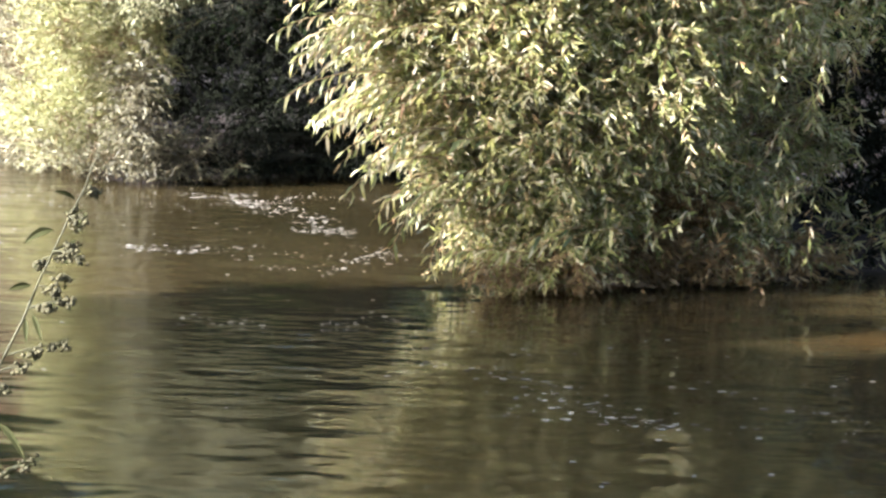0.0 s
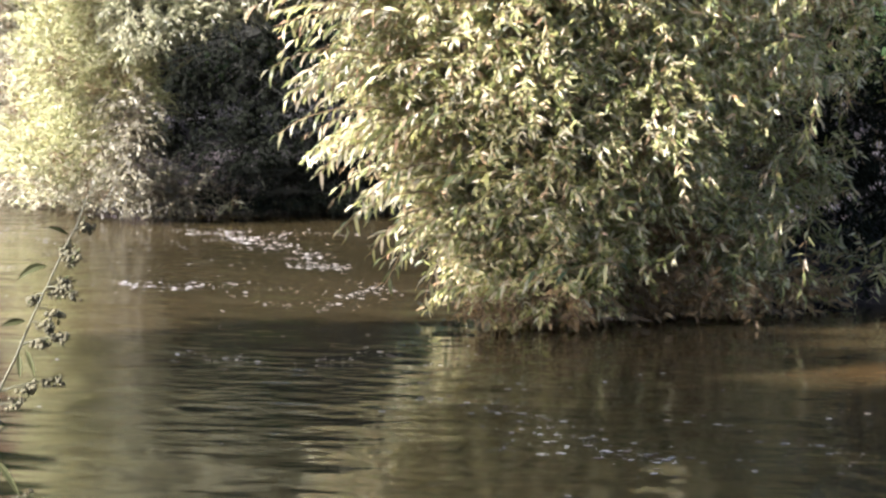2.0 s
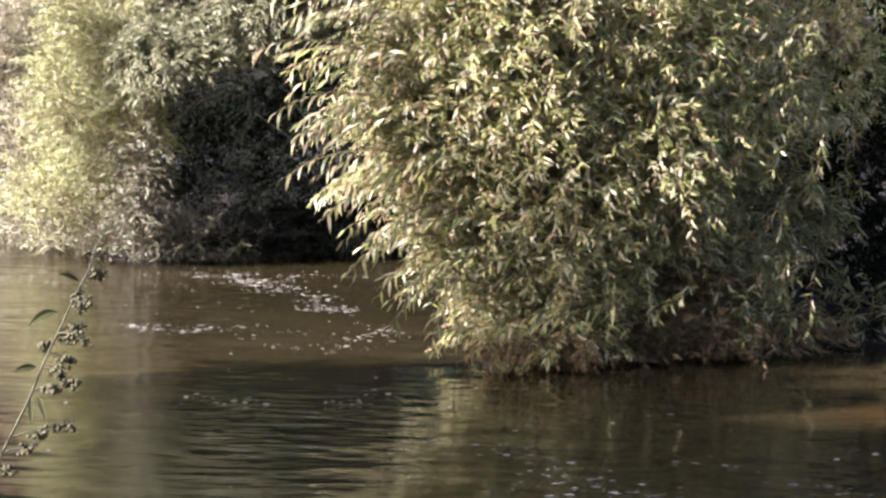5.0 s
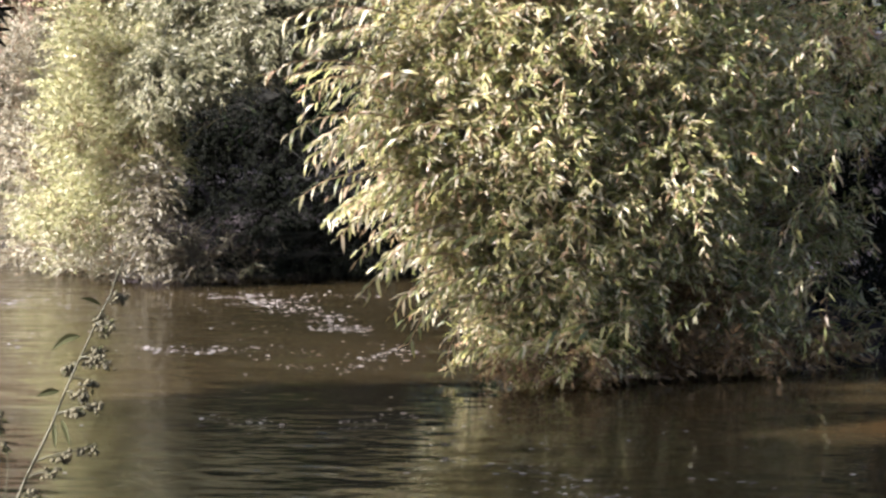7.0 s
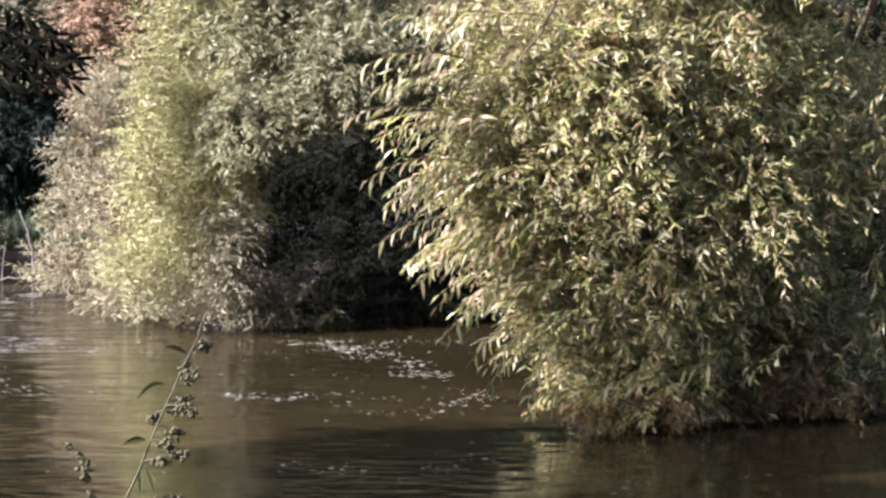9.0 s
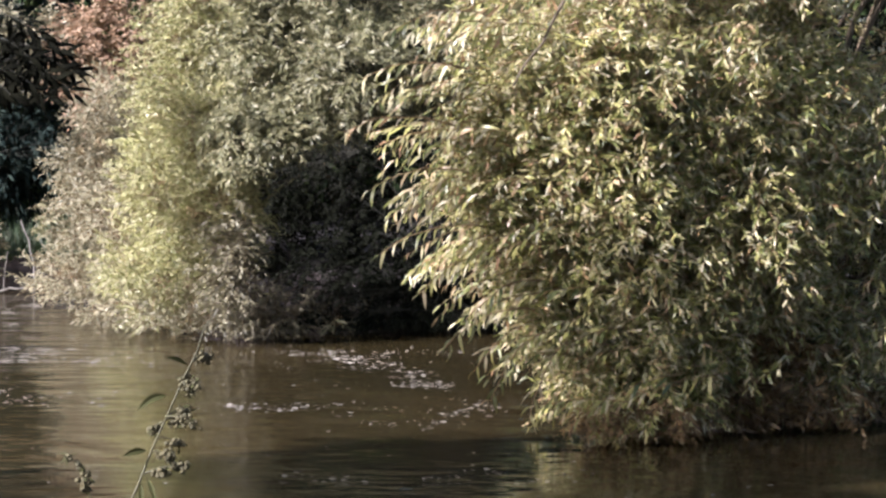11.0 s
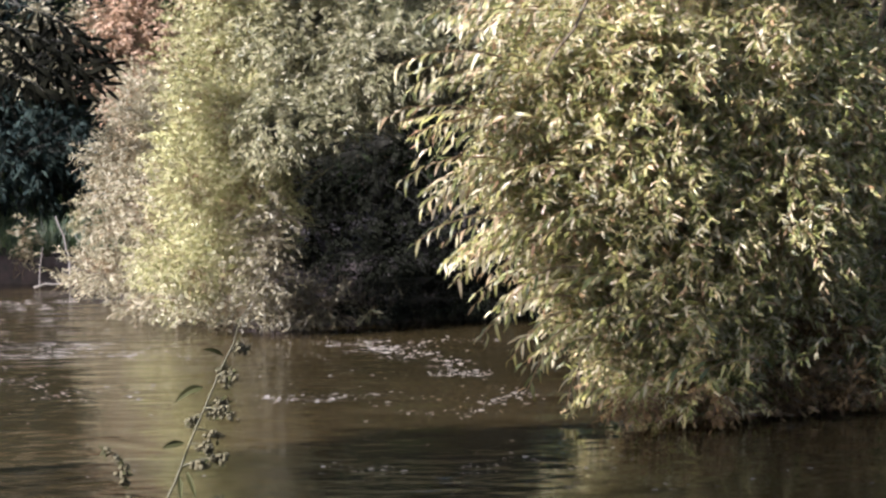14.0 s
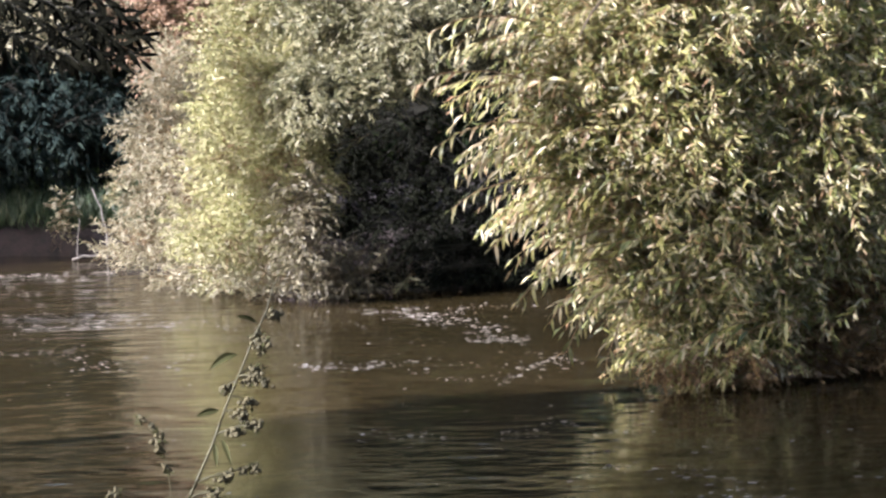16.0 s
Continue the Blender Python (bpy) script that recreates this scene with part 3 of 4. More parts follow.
for tx, tz, dx, dz in [(-0.67, 0.79, 0.42, 0.10), (-0.71, 1.06, 0.40, 0.06), (-0.82, 1.30, 0.45, 0.02), (-0.66, 1.23, 0.40, 0.05),
                       (-0.51, 0.62, 0.34, 0.16), (-0.40, 0.40, 0.36, 0.14), (-0.28, 0.30, 0.30, 0.20), (-0.21, 0.18, 0.22, 0.26),
                       (-0.60, 0.92, 0.36, 0.10), (-0.46, 0.70, 0.35, 0.14), (-0.74, 1.52, 0.42, 0.04), (-0.62, 1.72, 0.40, 0.06),
                       (-0.33, 0.50, 0.32, 0.16), (-0.05, 0.10, 0.16, 0.30), (0.72, 0.34, -0.12, 0.18), (0.60, 0.39, -0.08, 0.18), (1.10, 0.50, -0.08, 0.18), (0.88, 0.62, -0.10, 0.16), (0.98, 0.86, 0.10, 0.14)]:
    y = 11.60 + 0.62 * (min(tx, 1.0) - 0.5) + edge_rng.uniform(-0.05, 0.15) if tx > 0.5 else edge_rng.uniform(11.15, 11.5)
    f = y / 11.6
    tx, tz = tx * f, 1.5 - (1.5 - tz) * f
    leafy_shoot(willow, (tx + dx, y + 0.18, tz + dz), (tx, y, tz), (-0.01, 0, 0.05), 15, edge_rng, SMALL_LEAF if tx > 0.5 else ONE_LEAF)

# clusters of shoots that catch the sun in front of the shaded side
for cx, cz, count in [(1.28, 1.28, 5), (1.22, 1.12, 4), (1.46, 1.10, 4), (1.60, 0.98, 3), (1.52, 1.42, 4), (1.72, 1.45, 4), (1.62, 0.72, 2), (0.80, 0.52, 4), (0.95, 0.60, 3)]:
    for _ in range(count):
        y = 11.85 + 0.35 * (cx - 0.8) + edge_rng.uniform(-0.1, 0.1)
        bx, bz = cx + edge_rng.uniform(-0.02, 0.10), cz + edge_rng.uniform(0.08, 0.16)
        tx, tz = cx + edge_rng.uniform(-0.16, 0.12), cz - edge_rng.uniform(0.02, 0.14)
        leafy_shoot(willow, (bx, y + 0.15, bz), (tx, y, tz), (0, 0, 0.03), 9, edge_rng, SMALL_LEAF, 0.4)

# short shoots that stand out of the shaded side into the sun
n = 210
tx = edge_rng.uniform(0.62, 1.62, n)
tz = edge_rng.uniform(0.32, 1.75, n)
open_gap = (tx > 0.98) & (((tz > 0.38) & (tz < 0.92) & (tx < 1.42)) | (tz > 1.45))
tx, tz = tx[~open_gap], tz[~open_gap]
n = len(tx)
foot = np.stack([tx, np.interp(tx, [0.6, 1.6], [11.68, 12.08]) + edge_rng.uniform(-0.12, 0.14, n), tz], 1)
lv, lt, sv, st = sprays(edge_rng, foot - home, np.stack([edge_rng.normal(-0.6, 0.4, n), edge_rng.normal(-0.5, 0.2, n), edge_rng.normal(-0.1, 0.35, n)], 1),
                        edge_rng.uniform(0.12, 0.26, n), 10, 0.062, 0.17, edge_rng.uniform(0.2, 0.6, n), 0.5, 0.012 - home[2], 0.4)
part("foliage_mass", fast_mesh("foliage_mass", lv, lt, WILLOW), None, willow)["kind"] = "stuff"
part("twig_mass", fast_mesh("twig_mass", sv, st, TWIG), None, willow)["kind"] = "stuff"

# shoots that trail into the water along the willow's foot, some withered
for material, n, low, high in [(WILLOW, 70, 0.05, 0.24), (BROWN, 230, 0.02, 0.17)]:
    tx = edge_rng.uniform(0.20, 1.75, n)
    ty = np.interp(tx, [-0.1, 0.5, 1.75], [11.66, 11.74, 12.50]) + 0.16 * np.sin(7.3 * tx + 1.0) + 0.08 * np.sin(19.0 * tx) + edge_rng.uniform(-0.06, 0.08, n)
    foot = np.stack([tx, ty, edge_rng.uniform(low, high, n)], 1)
    lv, lt, sv, st = sprays(edge_rng, foot - home, np.stack([edge_rng.normal(-0.12, 0.4, n), edge_rng.normal(-0.5, 0.2, n), edge_rng.normal(0.05, 0.25, n)], 1),
                            edge_rng.uniform(0.12, 0.28, n), 11, 0.055, 0.17, edge_rng.uniform(0.3, 0.8, n), 0.5, 0.004 - home[2], 0.4)
    part("foliage_mass", fast_mesh("foliage_mass", lv, lt, material), None, willow)["kind"] = "stuff"

# a bare dead branch among the upper leaves
smooth(part("dead_branch", tube(curve((0.22, 11.75, 2.05), (-0.11, 11.30, 1.49), (0.02, 0, 0.02), 8, 0.008, edge_rng) - home, np.linspace(0.010, 0.004, 8), 6), BARK, willow,
            "bare brown dead branch"))

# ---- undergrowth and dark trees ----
# dark fill for the hollow; most of its shade is leaf colour
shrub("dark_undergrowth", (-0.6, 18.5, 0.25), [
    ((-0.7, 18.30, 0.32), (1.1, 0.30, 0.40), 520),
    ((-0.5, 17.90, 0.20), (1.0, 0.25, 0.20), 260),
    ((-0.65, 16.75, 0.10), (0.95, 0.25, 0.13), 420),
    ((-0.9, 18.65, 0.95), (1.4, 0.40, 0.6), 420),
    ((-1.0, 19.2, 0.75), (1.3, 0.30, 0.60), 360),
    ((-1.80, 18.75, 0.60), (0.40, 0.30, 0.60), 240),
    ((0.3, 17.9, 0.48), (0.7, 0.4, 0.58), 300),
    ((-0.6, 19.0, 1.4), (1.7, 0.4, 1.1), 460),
], SHADY, "undergrowth under the willows, leaves coloured near black for shade", "undergrowth", 26, leaf=0.042, broad=0.30, per=20, spray=0.30, droop=0.4, hang=0.4, limbs=4, stem=0.007, twig=DEEP, bark=DEEP)
# dark growth added where the willow's right side falls into shade
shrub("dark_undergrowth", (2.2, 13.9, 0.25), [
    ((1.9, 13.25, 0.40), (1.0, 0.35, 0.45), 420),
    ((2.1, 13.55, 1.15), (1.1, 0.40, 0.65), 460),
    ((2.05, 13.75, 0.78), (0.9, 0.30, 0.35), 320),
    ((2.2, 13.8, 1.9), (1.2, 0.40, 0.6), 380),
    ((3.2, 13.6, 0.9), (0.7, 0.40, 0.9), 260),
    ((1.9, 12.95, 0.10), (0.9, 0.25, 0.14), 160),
], SHADY, "undergrowth behind the willow, leaves coloured near black for shade", "undergrowth", 28, leaf=0.050, broad=0.26, per=18, spray=0.30, droop=0.4, hang=0.4, limbs=4, stem=0.008, twig=DEEP, bark=DEEP)
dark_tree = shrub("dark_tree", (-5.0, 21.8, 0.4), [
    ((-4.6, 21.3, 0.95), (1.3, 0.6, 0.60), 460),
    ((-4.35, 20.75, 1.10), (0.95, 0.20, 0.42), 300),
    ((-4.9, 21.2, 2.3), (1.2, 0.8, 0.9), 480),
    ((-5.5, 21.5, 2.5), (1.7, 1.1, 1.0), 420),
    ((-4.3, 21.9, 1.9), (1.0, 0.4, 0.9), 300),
], COOL, "tall shaded tree over the grassy bank, leaves coloured dark for shade", "tree", 31, leaf=0.085, broad=0.24, per=13, spray=0.42, droop=0.35, hang=0.6, limbs=5, stem=0.07, twig=DEEP, bark=DEEP)


def frond(tree, cx, cz, count, rng):
    """A leafy branch end: a bowed stem with long leaves that fan out from its tip and hang below it."""
    home = np.array(tree.location)
    cx, cz = cx + 0.08, cz - 0.05
    stem = curve((cx - 0.45, 18.45, cz + 0.20), (cx, 18.2, cz), (0, 0, 0.03), 8, 0.006, rng) - home
    branch = smooth(part("branch", tube(stem, np.linspace(0.006, 0.002, 8), 5), DEEP, tree))
    for k in range(count):
        s = k / (count - 1)
        p = np.array([np.interp((0.25 + 0.75 * s) * 7, range(8), stem[:, a]) for a in range(3)])
        turn = radians(-140 + 115 * s + rng.normal(0, 16) + (55 if k % 4 == 1 else 0))
        d = unit(np.array([math.cos(turn), rng.normal(-0.15, 0.25), math.sin(turn)]))
        y = unit(np.cross(unit(np.array([0.1, -1.0, 0.3]) + rng.normal(0, 0.3, 3)), d))
        z = np.cross(d, y)
        size = rng.uniform(0.75, 1.15)
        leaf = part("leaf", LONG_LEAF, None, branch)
        leaf.matrix_local = Matrix(((d[0], y[0], z[0], p[0]), (d[1], y[1], z[1], p[1]), (d[2], y[2], z[2], p[2]), (0, 0, 0, 1))) @ Matrix.Diagonal((size, size, size, 1))


smooth(part("limb", tube(curve((0, -0.3, 1.6), np.array((-3.62, 18.35, 1.98)) - np.array(dark_tree.location), (0, 0, 0.25), 10, 0.02, edge_rng), np.linspace(0.04, 0.010, 10), 6), DEEP, dark_tree))
# branch ends that read as silhouettes through their painted-dark leaves
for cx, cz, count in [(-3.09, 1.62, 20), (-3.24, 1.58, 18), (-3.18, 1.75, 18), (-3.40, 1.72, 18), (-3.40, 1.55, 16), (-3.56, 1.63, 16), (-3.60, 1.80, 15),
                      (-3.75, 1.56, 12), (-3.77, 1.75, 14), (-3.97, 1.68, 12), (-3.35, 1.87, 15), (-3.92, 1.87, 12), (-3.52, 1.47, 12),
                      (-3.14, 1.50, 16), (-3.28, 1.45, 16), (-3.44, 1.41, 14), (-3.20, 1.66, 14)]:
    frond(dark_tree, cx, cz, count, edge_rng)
# trees beyond the bank, several added unseen to keep sky out of reflections
for k, (x, y, h, w) in enumerate([(-9, 24, 5.0, 3.2), (-2.5, 23, 5.0, 2.6), (1.8, 21.5, 8.5, 2.6), (5.5, 19, 7, 3.0), (9.5, 16, 8, 3.2), (4.1, 15.2, 6, 1.5), (-1.2, 27, 7.5, 4.0), (-6.6, 26.5, 4.6, 3.0), (-16, 26, 5.5, 3.6), (15, 15, 8, 3.4)]):
    shrub("bank_tree", (x, y, 0.6), [((x, y, h * 0.32), (w, w * 0.6, h * 0.36), 420), ((x, y, h * 0.72), (w * 0.85, w * 0.6, h * 0.34), 380)],
          DARK, "dark leafy tree closing the view behind the far bank", "tree", 40 + k, leaf=0.26, broad=0.42, per=13, spray=0.9, droop=0.3, hang=0.4, limbs=3, stem=0.14, group="trees on the far bank")

# ---- unseen trees added to shade the near water, willow and far bank ----
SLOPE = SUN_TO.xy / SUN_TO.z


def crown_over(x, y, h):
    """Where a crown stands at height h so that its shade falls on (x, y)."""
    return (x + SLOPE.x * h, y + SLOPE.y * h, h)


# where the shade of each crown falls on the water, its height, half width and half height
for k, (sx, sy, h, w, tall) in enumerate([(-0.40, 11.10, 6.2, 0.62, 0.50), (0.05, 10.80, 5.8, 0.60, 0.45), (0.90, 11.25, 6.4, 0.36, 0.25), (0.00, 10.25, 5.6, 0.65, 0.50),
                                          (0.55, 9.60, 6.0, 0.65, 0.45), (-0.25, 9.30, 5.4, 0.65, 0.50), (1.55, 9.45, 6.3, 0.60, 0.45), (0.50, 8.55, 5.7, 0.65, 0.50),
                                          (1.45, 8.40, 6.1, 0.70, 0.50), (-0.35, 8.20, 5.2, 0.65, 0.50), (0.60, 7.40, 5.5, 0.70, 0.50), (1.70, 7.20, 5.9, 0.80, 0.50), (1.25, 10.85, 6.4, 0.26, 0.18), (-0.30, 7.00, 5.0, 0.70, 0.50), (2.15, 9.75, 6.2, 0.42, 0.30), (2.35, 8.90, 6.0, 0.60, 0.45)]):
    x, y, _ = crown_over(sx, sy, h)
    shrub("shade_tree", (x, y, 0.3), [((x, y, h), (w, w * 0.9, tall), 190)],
          DARK, "added unseen slender tree that casts shade", "tree", 60 + k, leaf=0.20, broad=0.42, per=13, spray=0.45, droop=0.3, hang=0.4, limbs=3, stem=0.05, group="trees along the river")

# more unseen crowns, added to shade the willow, the hollow and the left bank
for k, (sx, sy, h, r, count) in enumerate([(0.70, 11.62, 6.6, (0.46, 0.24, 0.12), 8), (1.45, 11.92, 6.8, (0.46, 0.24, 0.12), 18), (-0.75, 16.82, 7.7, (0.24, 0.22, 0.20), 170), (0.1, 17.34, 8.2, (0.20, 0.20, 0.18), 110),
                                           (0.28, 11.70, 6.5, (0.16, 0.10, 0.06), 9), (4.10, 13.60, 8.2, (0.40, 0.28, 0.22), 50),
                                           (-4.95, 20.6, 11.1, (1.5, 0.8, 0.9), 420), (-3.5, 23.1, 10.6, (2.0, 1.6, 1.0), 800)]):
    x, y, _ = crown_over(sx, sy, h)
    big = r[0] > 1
    shrub("shade_tree", (x, y, 0.3), [((x, y, h), r, count)], DARK, "added unseen tall tree that casts shade" if big else "added unseen slender tree that casts shade", "tree", 80 + k,
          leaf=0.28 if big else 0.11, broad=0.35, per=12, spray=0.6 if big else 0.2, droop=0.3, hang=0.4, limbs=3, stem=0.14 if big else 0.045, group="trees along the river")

# unseen trees added to cut skylight on the dim water and willow
for k, (x, y, h, w) in enumerate([(5.6, 1.2, 8.0, 2.0), (8.8, 1.6, 9.0, 2.4), (4.6, -3.0, 7.5, 2.0), (8.6, -4.0, 9.0, 2.6)]):
    shrub("sky_block_tree", (x, y, 0.4), [((x, y, h * 0.34), (w, w * 0.8, h * 0.32), 380), ((x, y, h * 0.70), (w * 0.9, w * 0.75, h * 0.32), 380)],
          DARK, "added unseen broad tree that cuts skylight", "tree", 100 + k, leaf=0.28, broad=0.42, per=13, spray=0.8, droop=0.3, hang=0.4, limbs=3, stem=0.14, group="trees along the river")

# ---- grassy bank with a snag and a sapling ----
rng = np.random.default_rng(77)
n = 9000
px = rng.uniform(-6.2, -3.0, n)
py = far_bank(px) + rng.uniform(0.12, 1.9, n)
pz = ground_z(px, py)
lean = rng.normal(0, 0.35, (n, 3)) + np.array([0, -0.15, 1.0])
lv, lt = blades(np.stack([px, py, pz - 0.01], 1), lean, np.array([0, -1.0, 0.2]) + rng.normal(0, 0.4, (n, 3)),
                rng.uniform(0.10, 0.30, n), rng.uniform(0.006, 0.012, n), rng.uniform(0.5, 2.5, n))
tagged(part("grass", fast_mesh("grass", lv, lt, GRASS), None), "shaded green bank grass", "grass", kind="stuff")

snag = thing("snag", (-3.76, 19.95, 0.0), "bleached bare branch standing in the shallow water", "branch")
main = curve((0.10, 0, -0.1), (0.02, 0.05, 0.52), (0.05, 0, 0), 9, 0.006, rng)
smooth(part("stem", tube(main, np.linspace(0.011, 0.005, 9), 6), SNAG, snag))
smooth(part("side_stem", tube(curve((-0.10, 0.02, -0.05), (-0.07, 0, 0.30), (-0.015, 0, 0), 7, 0.005, rng), np.linspace(0.007, 0.003, 7), 5), SNAG, snag))
smooth(part("lying_branch", tube(curve((-0.14, 0.0, 0.012), (0.16, -0.04, 0.030), (0, 0, 0.012), 8, 0.004, rng), np.linspace(0.009, 0.004, 8), 6), SNAG, snag))

shrub("sapling", (-4.05, 20.35, 0.1), [((-4.02, 20.3, 0.34), (0.13, 0.12, 0.22), 34)], PALE,
      "small pale leafy sapling on the bank", "sapling", 71, leaf=0.045, broad=0.4, per=7, spray=0.14, droop=0.2, hang=0.2, limbs=3, stem=0.007)

shrub("sapling", (-3.58, 20.15, 0.1), [((-3.52, 20.0, 0.50), (0.15, 0.10, 0.16), 34)], GREY,
      "small grey-green leafy sapling beside the pale shrub", "sapling", 72, leaf=0.055, broad=0.3, per=8, spray=0.15, droop=0.3, hang=0.2, limbs=3, stem=0.007)


# ---- weeds on the near bank ----
def blob(c, r, rng):
    """One seed: a rough little ball."""
    u = np.array([(0, 0, 1), (0.9, 0, 0.3), (0.28, 0.85, 0.3), (-0.72, 0.53, 0.3), (-0.72, -0.53, 0.3), (0.28, -0.85, 0.3),
                  (0.72, 0.53, -0.4), (-0.28, 0.85, -0.4), (-0.9, 0, -0.4), (-0.28, -0.85, -0.4), (0.72, -0.53, -0.4), (0, 0, -1)])
    v = np.asarray(c) + u * r * rng.uniform(0.75, 1.2, (12, 1))
    f = [(0, i, i % 5 + 1) for i in range(1, 6)] + [(i, i + 5, i % 5 + 1) for i in range(1, 6)]
    f += [(i % 5 + 1, i + 5, i % 5 + 6) for i in range(1, 6)] + [(11, i % 5 + 6, i + 5) for i in range(1, 6)]
    return v.tolist(), f


def seed_cluster(weed, foot, at, rng, n=14, size=0.010):
    """A short side stalk with a knot of seeds round its end."""
    root = np.array(weed.location)
    foot, at = np.asarray(foot, float) - root, np.asarray(at, float) - root
    stalk = smooth(part("side_stalk", tube(curve(foot, at, (0, 0, 0.003), 5), np.linspace(0.0013, 0.0008, 5), 4), STALK, weed))
    way = unit(at - foot)
    balls = []
    for _ in range(n):
        c = at + way * rng.uniform(-1.1, 0.7) * size + rng.normal(0, 0.45, 3) * size
        balls.append(blob(c, rng.uniform(0.0018, 0.0036), rng))
    smooth(part("seed_head", joined(balls), SEED, stalk))
    m = 7
    lv, lt = blades(at + rng.normal(0, 0.35, (m, 3)) * size, rng.normal(0, 0.8, (m, 3)) + way * 0.8 + np.array([0, 0, -0.3]), rng.normal(0, 1, (m, 3)) + np.array([0, -1, 0.5]),
                    rng.uniform(0.006, 0.012, m), rng.uniform(0.002, 0.0036, m), rng.uniform(0, 1, m))
    part("bract_tuft", fast_mesh("bract_tuft", lv, lt, WEEDLEAF), None, stalk)


def weed_leaf(weed, base, tip, width, bow):
    """A curved lance leaf with a folded rib."""
    root = np.array(weed.location)
    pts = curve(base, tip, (0, 0, bow), 8) - root
    w = width * np.array([0.15, 0.6, 0.95, 1.0, 0.9, 0.7, 0.42, 0.05])
    verts, faces = [], []
    along = unit(pts[-1] - pts[0])
    broad = unit(np.cross(along, np.array([0.0, -1.0, 0.25])))
    for p, k in zip(pts, w):
        verts += [p + broad * k * 0.5 + np.array([0, -0.2, 0]) * k, p, p - broad * k * 0.5 + np.array([0, -0.25, 0]) * k]
    for i in range(7):
        a = i * 3
        faces += [(a, a + 1, a + 4, a + 3), (a + 1, a + 2, a + 5, a + 4)]
    part("leaf", (verts, faces), WEEDLEAF, weed, "narrow dark green leaf")


wr = np.random.default_rng(9)
weed = thing("seeding_weed", (-0.62, 3.02, 0.22), "tall seeding weed with knots of seed on the near bank", "weed")
spine = [(-0.62, 3.02, 0.22), (-0.575, 3.01, 0.60), (-0.515, 3.0, 0.90), (-0.470, 3.0, 1.012), (-0.443, 3.0, 1.067), (-0.426, 3.0, 1.110), (-0.409, 3.0, 1.147),
         (-0.392, 3.0, 1.185), (-0.378, 3.0, 1.212), (-0.370, 3.0, 1.237), (-0.359, 3.0, 1.256)]
smooth(part("stalk", tube(np.array(spine) - np.array(weed.location), [0.004, 0.0034, 0.0024, 0.0018, 0.0015, 0.0013, 0.0011, 0.0010, 0.0009, 0.0007, 0.0005], 7), STALK, weed))
for foot, at in [((-0.381, 1.204), (-0.370, 1.206)), ((-0.394, 1.180), (-0.390, 1.186)), ((-0.394, 1.180), (-0.379, 1.179)), ((-0.411, 1.143), (-0.392, 1.148)),
                 ((-0.411, 1.140), (-0.400, 1.136)), ((-0.414, 1.136), (-0.427, 1.128)), ((-0.421, 1.120), (-0.401, 1.113)), ((-0.427, 1.105), (-0.411, 1.100)),
                 ((-0.437, 1.080), (-0.394, 1.090)), ((-0.437, 1.080), (-0.417, 1.082)), ((-0.462, 1.028), (-0.403, 1.041)), ((-0.455, 1.030), (-0.429, 1.033)),
                 ((-0.470, 1.010), (-0.443, 1.016)), ((-0.480, 0.990), (-0.462, 0.992)), ((-0.394, 1.180), (-0.386, 1.172)), ((-0.411, 1.143), (-0.386, 1.138))]:
    seed_cluster(weed, (foot[0], 3.0, foot[1]), (at[0], 3.0 + wr.uniform(-0.01, 0.01), at[1]), wr, int(wr.integers(20, 30)), wr.uniform(0.0050, 0.0078))
weed_leaf(weed, (-0.411, 3.0, 1.166), (-0.441, 2.99, 1.151), 0.009, 0.005)
weed_leaf(weed, (-0.434, 3.0, 1.106), (-0.457, 2.99, 1.101), 0.008, 0.002)
weed_leaf(weed, (-0.388, 3.0, 1.200), (-0.410, 2.99, 1.208), 0.005, 0.003)
weed_leaf(weed, (-0.440, 3.0, 1.070), (-0.437, 2.99, 1.045), 0.006, 0.0)
weed_leaf(weed, (-0.432, 3.0, 1.074), (-0.421, 2.99, 1.046), 0.006, 0.003)
weed_leaf(weed, (-0.520, 3.0, 0.89), (-0.480, 2.99, 0.93), 0.010, 0.012)

small = thing("small_weed", (-0.60, 2.99, 0.22), "small weed with a nodding seed head beside the tall one", "weed")
spine = [(-0.60, 2.99, 0.22), (-0.56, 2.99, 0.6), (-0.505, 2.99, 0.9), (-0.488, 2.99, 1.02), (-0.491, 2.99, 1.044), (-0.496, 2.99, 1.068), (-0.504, 2.99, 1.09), (-0.520, 2.99, 1.102)]
smooth(part("stalk", tube(np.array(spine) - np.array(small.location), [0.003, 0.0024, 0.0014, 0.0008, 0.0007, 0.0006, 0.0006, 0.0005], 6), STALK, small))
for at in [(-0.519, 1.101), (-0.504, 1.090), (-0.497, 1.078), (-0.496, 1.064), (-0.491, 1.044), (-0.500, 1.071)]:
    seed_cluster(small, (at[0] - 0.002, 2.99, at[1] + 0.004), (at[0], 2.99, at[1]), wr, 8, 0.005)
low = thing("low_weed", (-0.60, 3.0, 0.22), "low pale weed shoot on the near bank", "weed")
smooth(part("stalk", tube(np.array([(-0.60, 3.0, 0.22), (-0.57, 3.0, 0.6), (-0.52, 3.0, 0.85), (-0.465, 3.0, 0.899), (-0.428, 3.0, 0.915)]) - np.array(low.location), [0.004, 0.003, 0.0022, 0.0016, 0.001], 6), STALK, low))
for at in [(-0.429, 0.915), (-0.442, 0.909), (-0.460, 0.899), (-0.55, 1.019)]:
    seed_cluster(low, (at[0] - 0.012, 3.0, at[1] - 0.006), (at[0], 3.0, at[1]), wr, 9, 0.006)
weed_leaf(low, (-0.468, 3.0, 0.955), (-0.436, 2.99, 0.915), 0.008, 0.006)

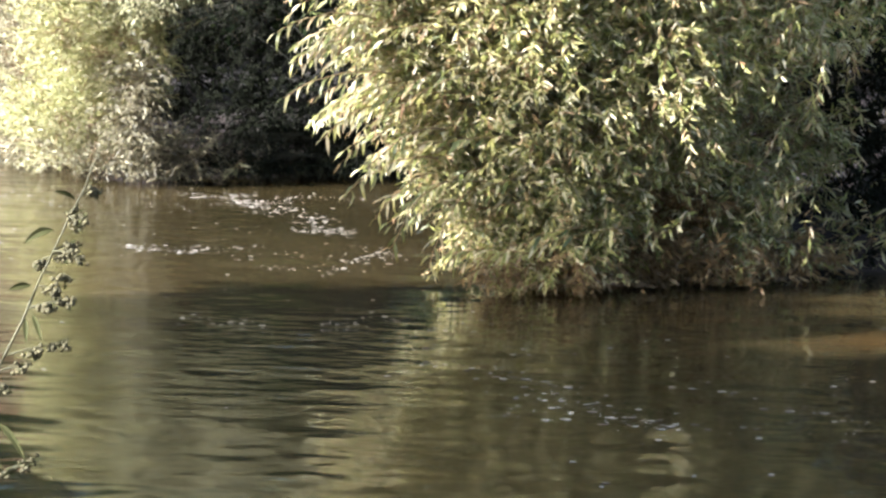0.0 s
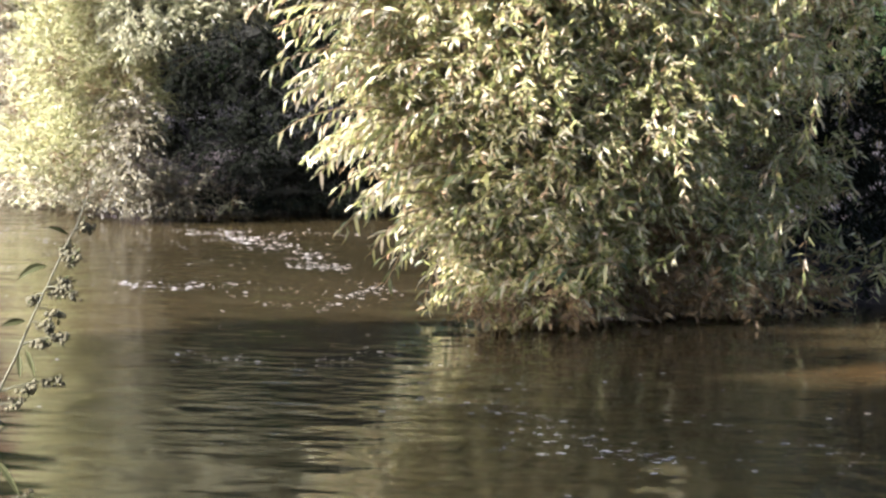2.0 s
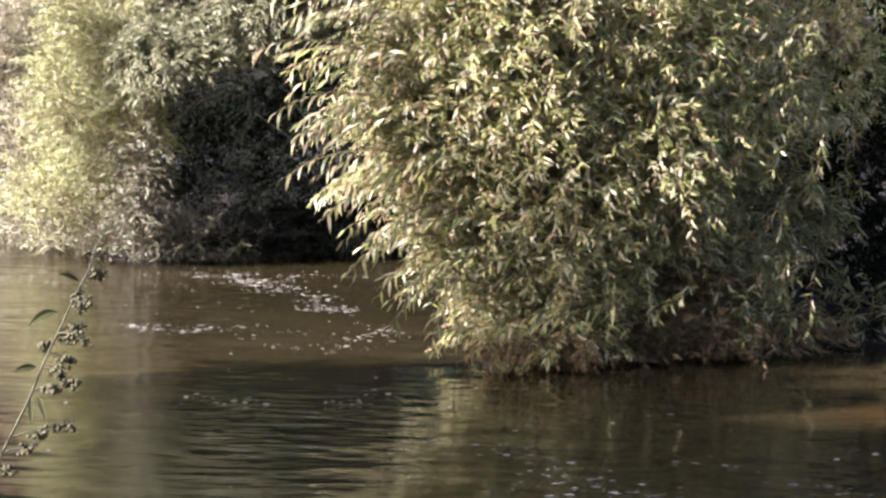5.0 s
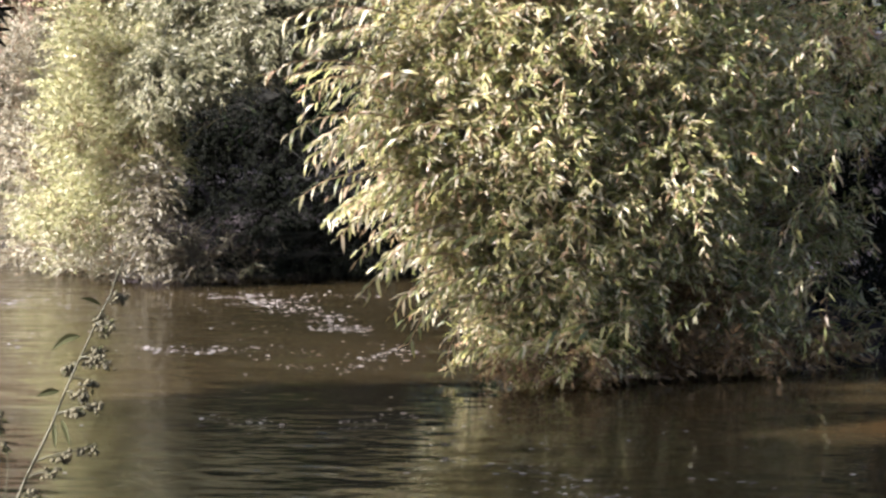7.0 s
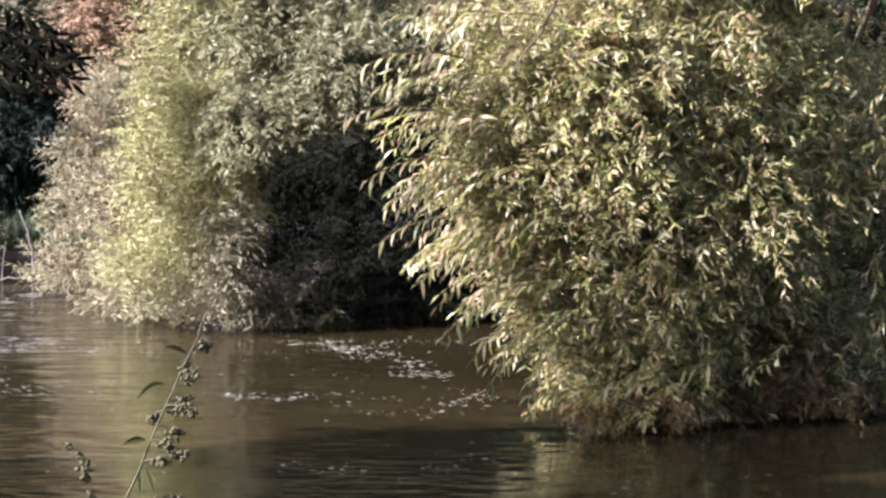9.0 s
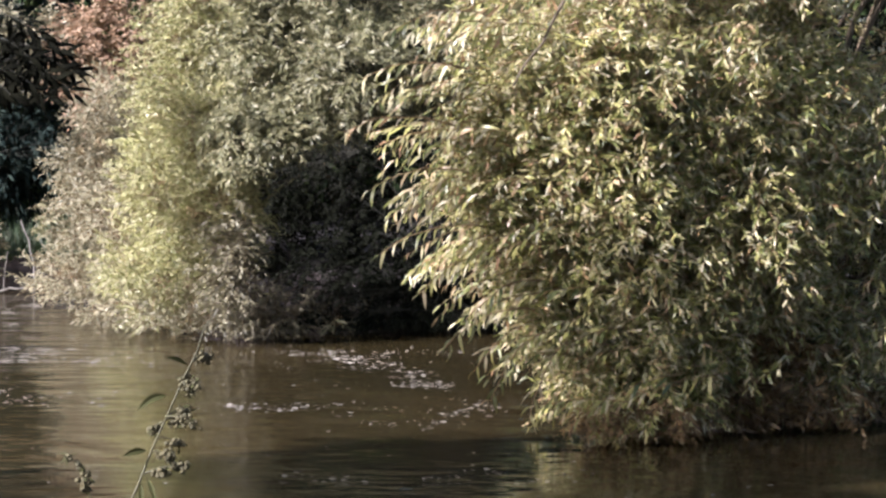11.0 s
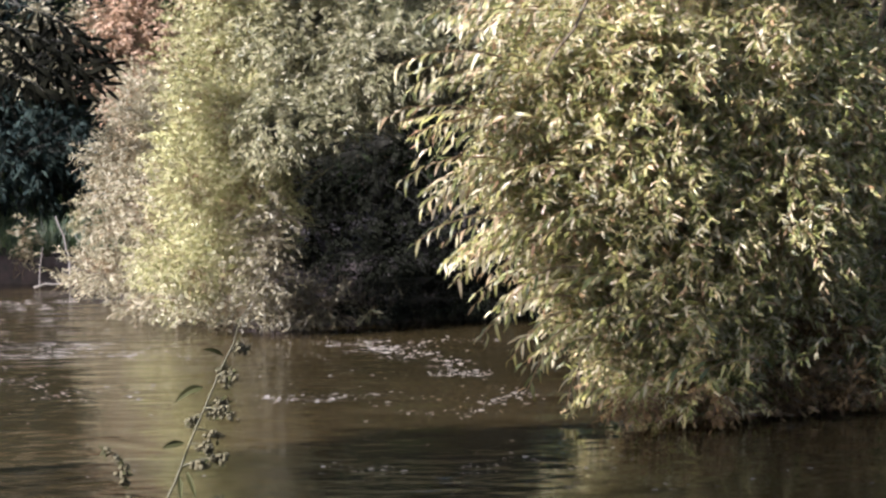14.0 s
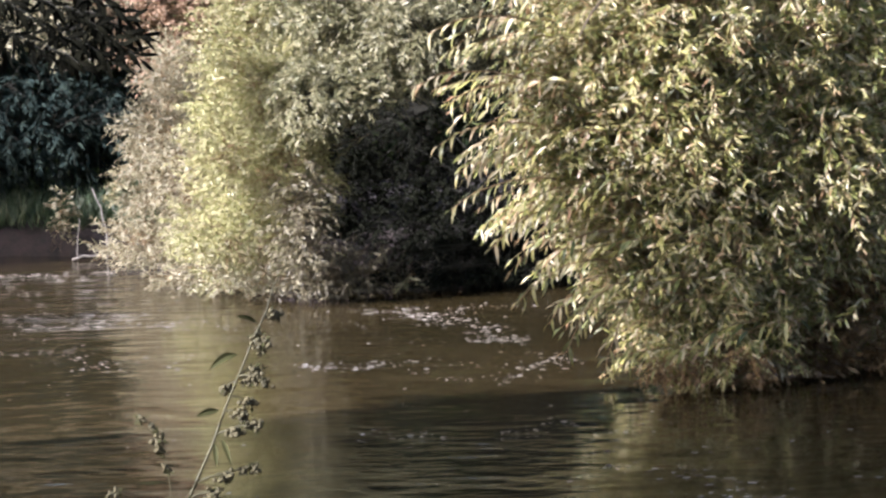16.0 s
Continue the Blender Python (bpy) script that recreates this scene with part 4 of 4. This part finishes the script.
# ---- flecks of foam, floating leaves and streaks for sky glints ----
fr = np.random.default_rng(15)
# drifting lines of foam: their course, half width, clumps, flecks in a clump
STRANDS = [(((-1.48, 15.6), (-1.05, 15.1), (-0.72, 14.2), (-0.46, 13.6), (-0.24, 12.8)), 0.09, 34, 9),
           (((-1.05, 15.2), (-0.80, 14.7), (-0.55, 13.9)), 0.14, 18, 8),
           (((-1.70, 12.95), (-1.27, 12.85), (-0.85, 12.95), (-0.30, 12.6)), 0.07, 26, 6),
           (((-1.45, 15.5), (-0.95, 15.55), (-0.40, 15.6)), 0.04, 16, 6),
           (((-0.95, 12.5), (-0.62, 12.3), (-0.28, 12.2)), 0.10, 9, 5),
           (((-1.00, 10.75), (-0.85, 10.55), (-0.70, 10.6)), 0.05, 4, 6),
           (((-0.60, 10.7), (-0.25, 10.6), (0.10, 10.7)), 0.12, 6, 4),
           (((-4.3, 18.8), (-3.8, 18.65), (-3.3, 18.5)), 0.06, 14, 7),
           (((-4.2, 17.6), (-3.6, 17.4), (-2.9, 17.3)), 0.25, 8, 5),
           (((-3.5, 15.8), (-3.0, 15.5), (-2.4, 15.1)), 0.22, 30, 6),
           (((-3.1, 14.1), (-2.7, 13.6), (-2.2, 13.0)), 0.25, 20, 6),
           (((-2.4, 15.0), (-2.0, 14.6), (-1.4, 14.9)), 0.20, 6, 5),
           (((0.05, 9.7), (0.30, 9.1), (0.65, 8.5)), 0.22, 28, 6),
           (((0.75, 9.3), (1.10, 8.9), (1.50, 8.8)), 0.30, 12, 4)]
flecks = []
for path, wide, clumps, most in STRANDS:
    p = np.array(path)
    for _ in range(clumps):
        at = fr.uniform(0, len(p) - 1)
        cx, cy = (np.interp(at, range(len(p)), p[:, a]) for a in range(2))
        cx, cy = cx + fr.normal(0, wide * 0.5), cy + fr.normal(0, wide)
        for _ in range(int(fr.integers(3, most + 3))):
            flecks.append((cx + fr.normal(0, 0.055), cy + fr.normal(0, 0.07), 0.0040 + 0.0170 * fr.random() ** 2.4, fr.uniform(0.30, 0.8)))
flecks += [(fr.uniform(-3.8, 0.3), fr.uniform(8.5, 16), 0.006 + 0.008 * fr.random(), fr.uniform(0.5, 1.2)) for _ in range(110)]
flecks += [(fr.uniform(0.3, 2.0), fr.uniform(7.4, 10.4), 0.006 + 0.008 * fr.random(), fr.uniform(0.5, 1.2)) for _ in range(40)]
# long thin pale streaks stand in for sky glints where the current comes round the bend
for x0, x1, y0, n in [(-4.4, -3.3, 18.75, 48), (-4.4, -3.4, 18.2, 18), (-4.1, -3.2, 17.3, 8), (-3.9, -2.5, 16.6, 8), (-3.5, -2.5, 15.7, 44), (-3.3, -2.4, 15.1, 30)]:
    flecks += [(fr.uniform(x0, x1), y0 + fr.normal(0, 0.09), fr.uniform(0.015, 0.06), fr.uniform(0.07, 0.2)) for _ in range(n)]
fv, ft = [], []
for x, y, a, flat in flecks:
    turn = fr.uniform(-0.5, 0.5) * min(1.0, flat * 1.5)
    b = a * flat
    o = len(fv)
    fv.append((x, y, 0.002 + 0.09 * min(a, b)))
    for k in range(7):
        w = k * 2 * math.pi / 7
        u, v = a * math.cos(w) * fr.uniform(0.6, 1.2), b * math.sin(w) * fr.uniform(0.6, 1.2)
        fv.append((x + u * math.cos(turn) - v * math.sin(turn), y + u * math.sin(turn) + v * math.cos(turn), 0.0012))
    ft += [(o, o + 1 + k, o + 1 + (k + 1) % 7) for k in range(7)]
tagged(part("foam_and_glint_flecks", fast_mesh("foam_and_glint_flecks", np.array(fv), np.array(ft), FOAM_GLINT), None), "scattered pale flecks of foam and sky-glint streaks on the water", "foam", kind="stuff")
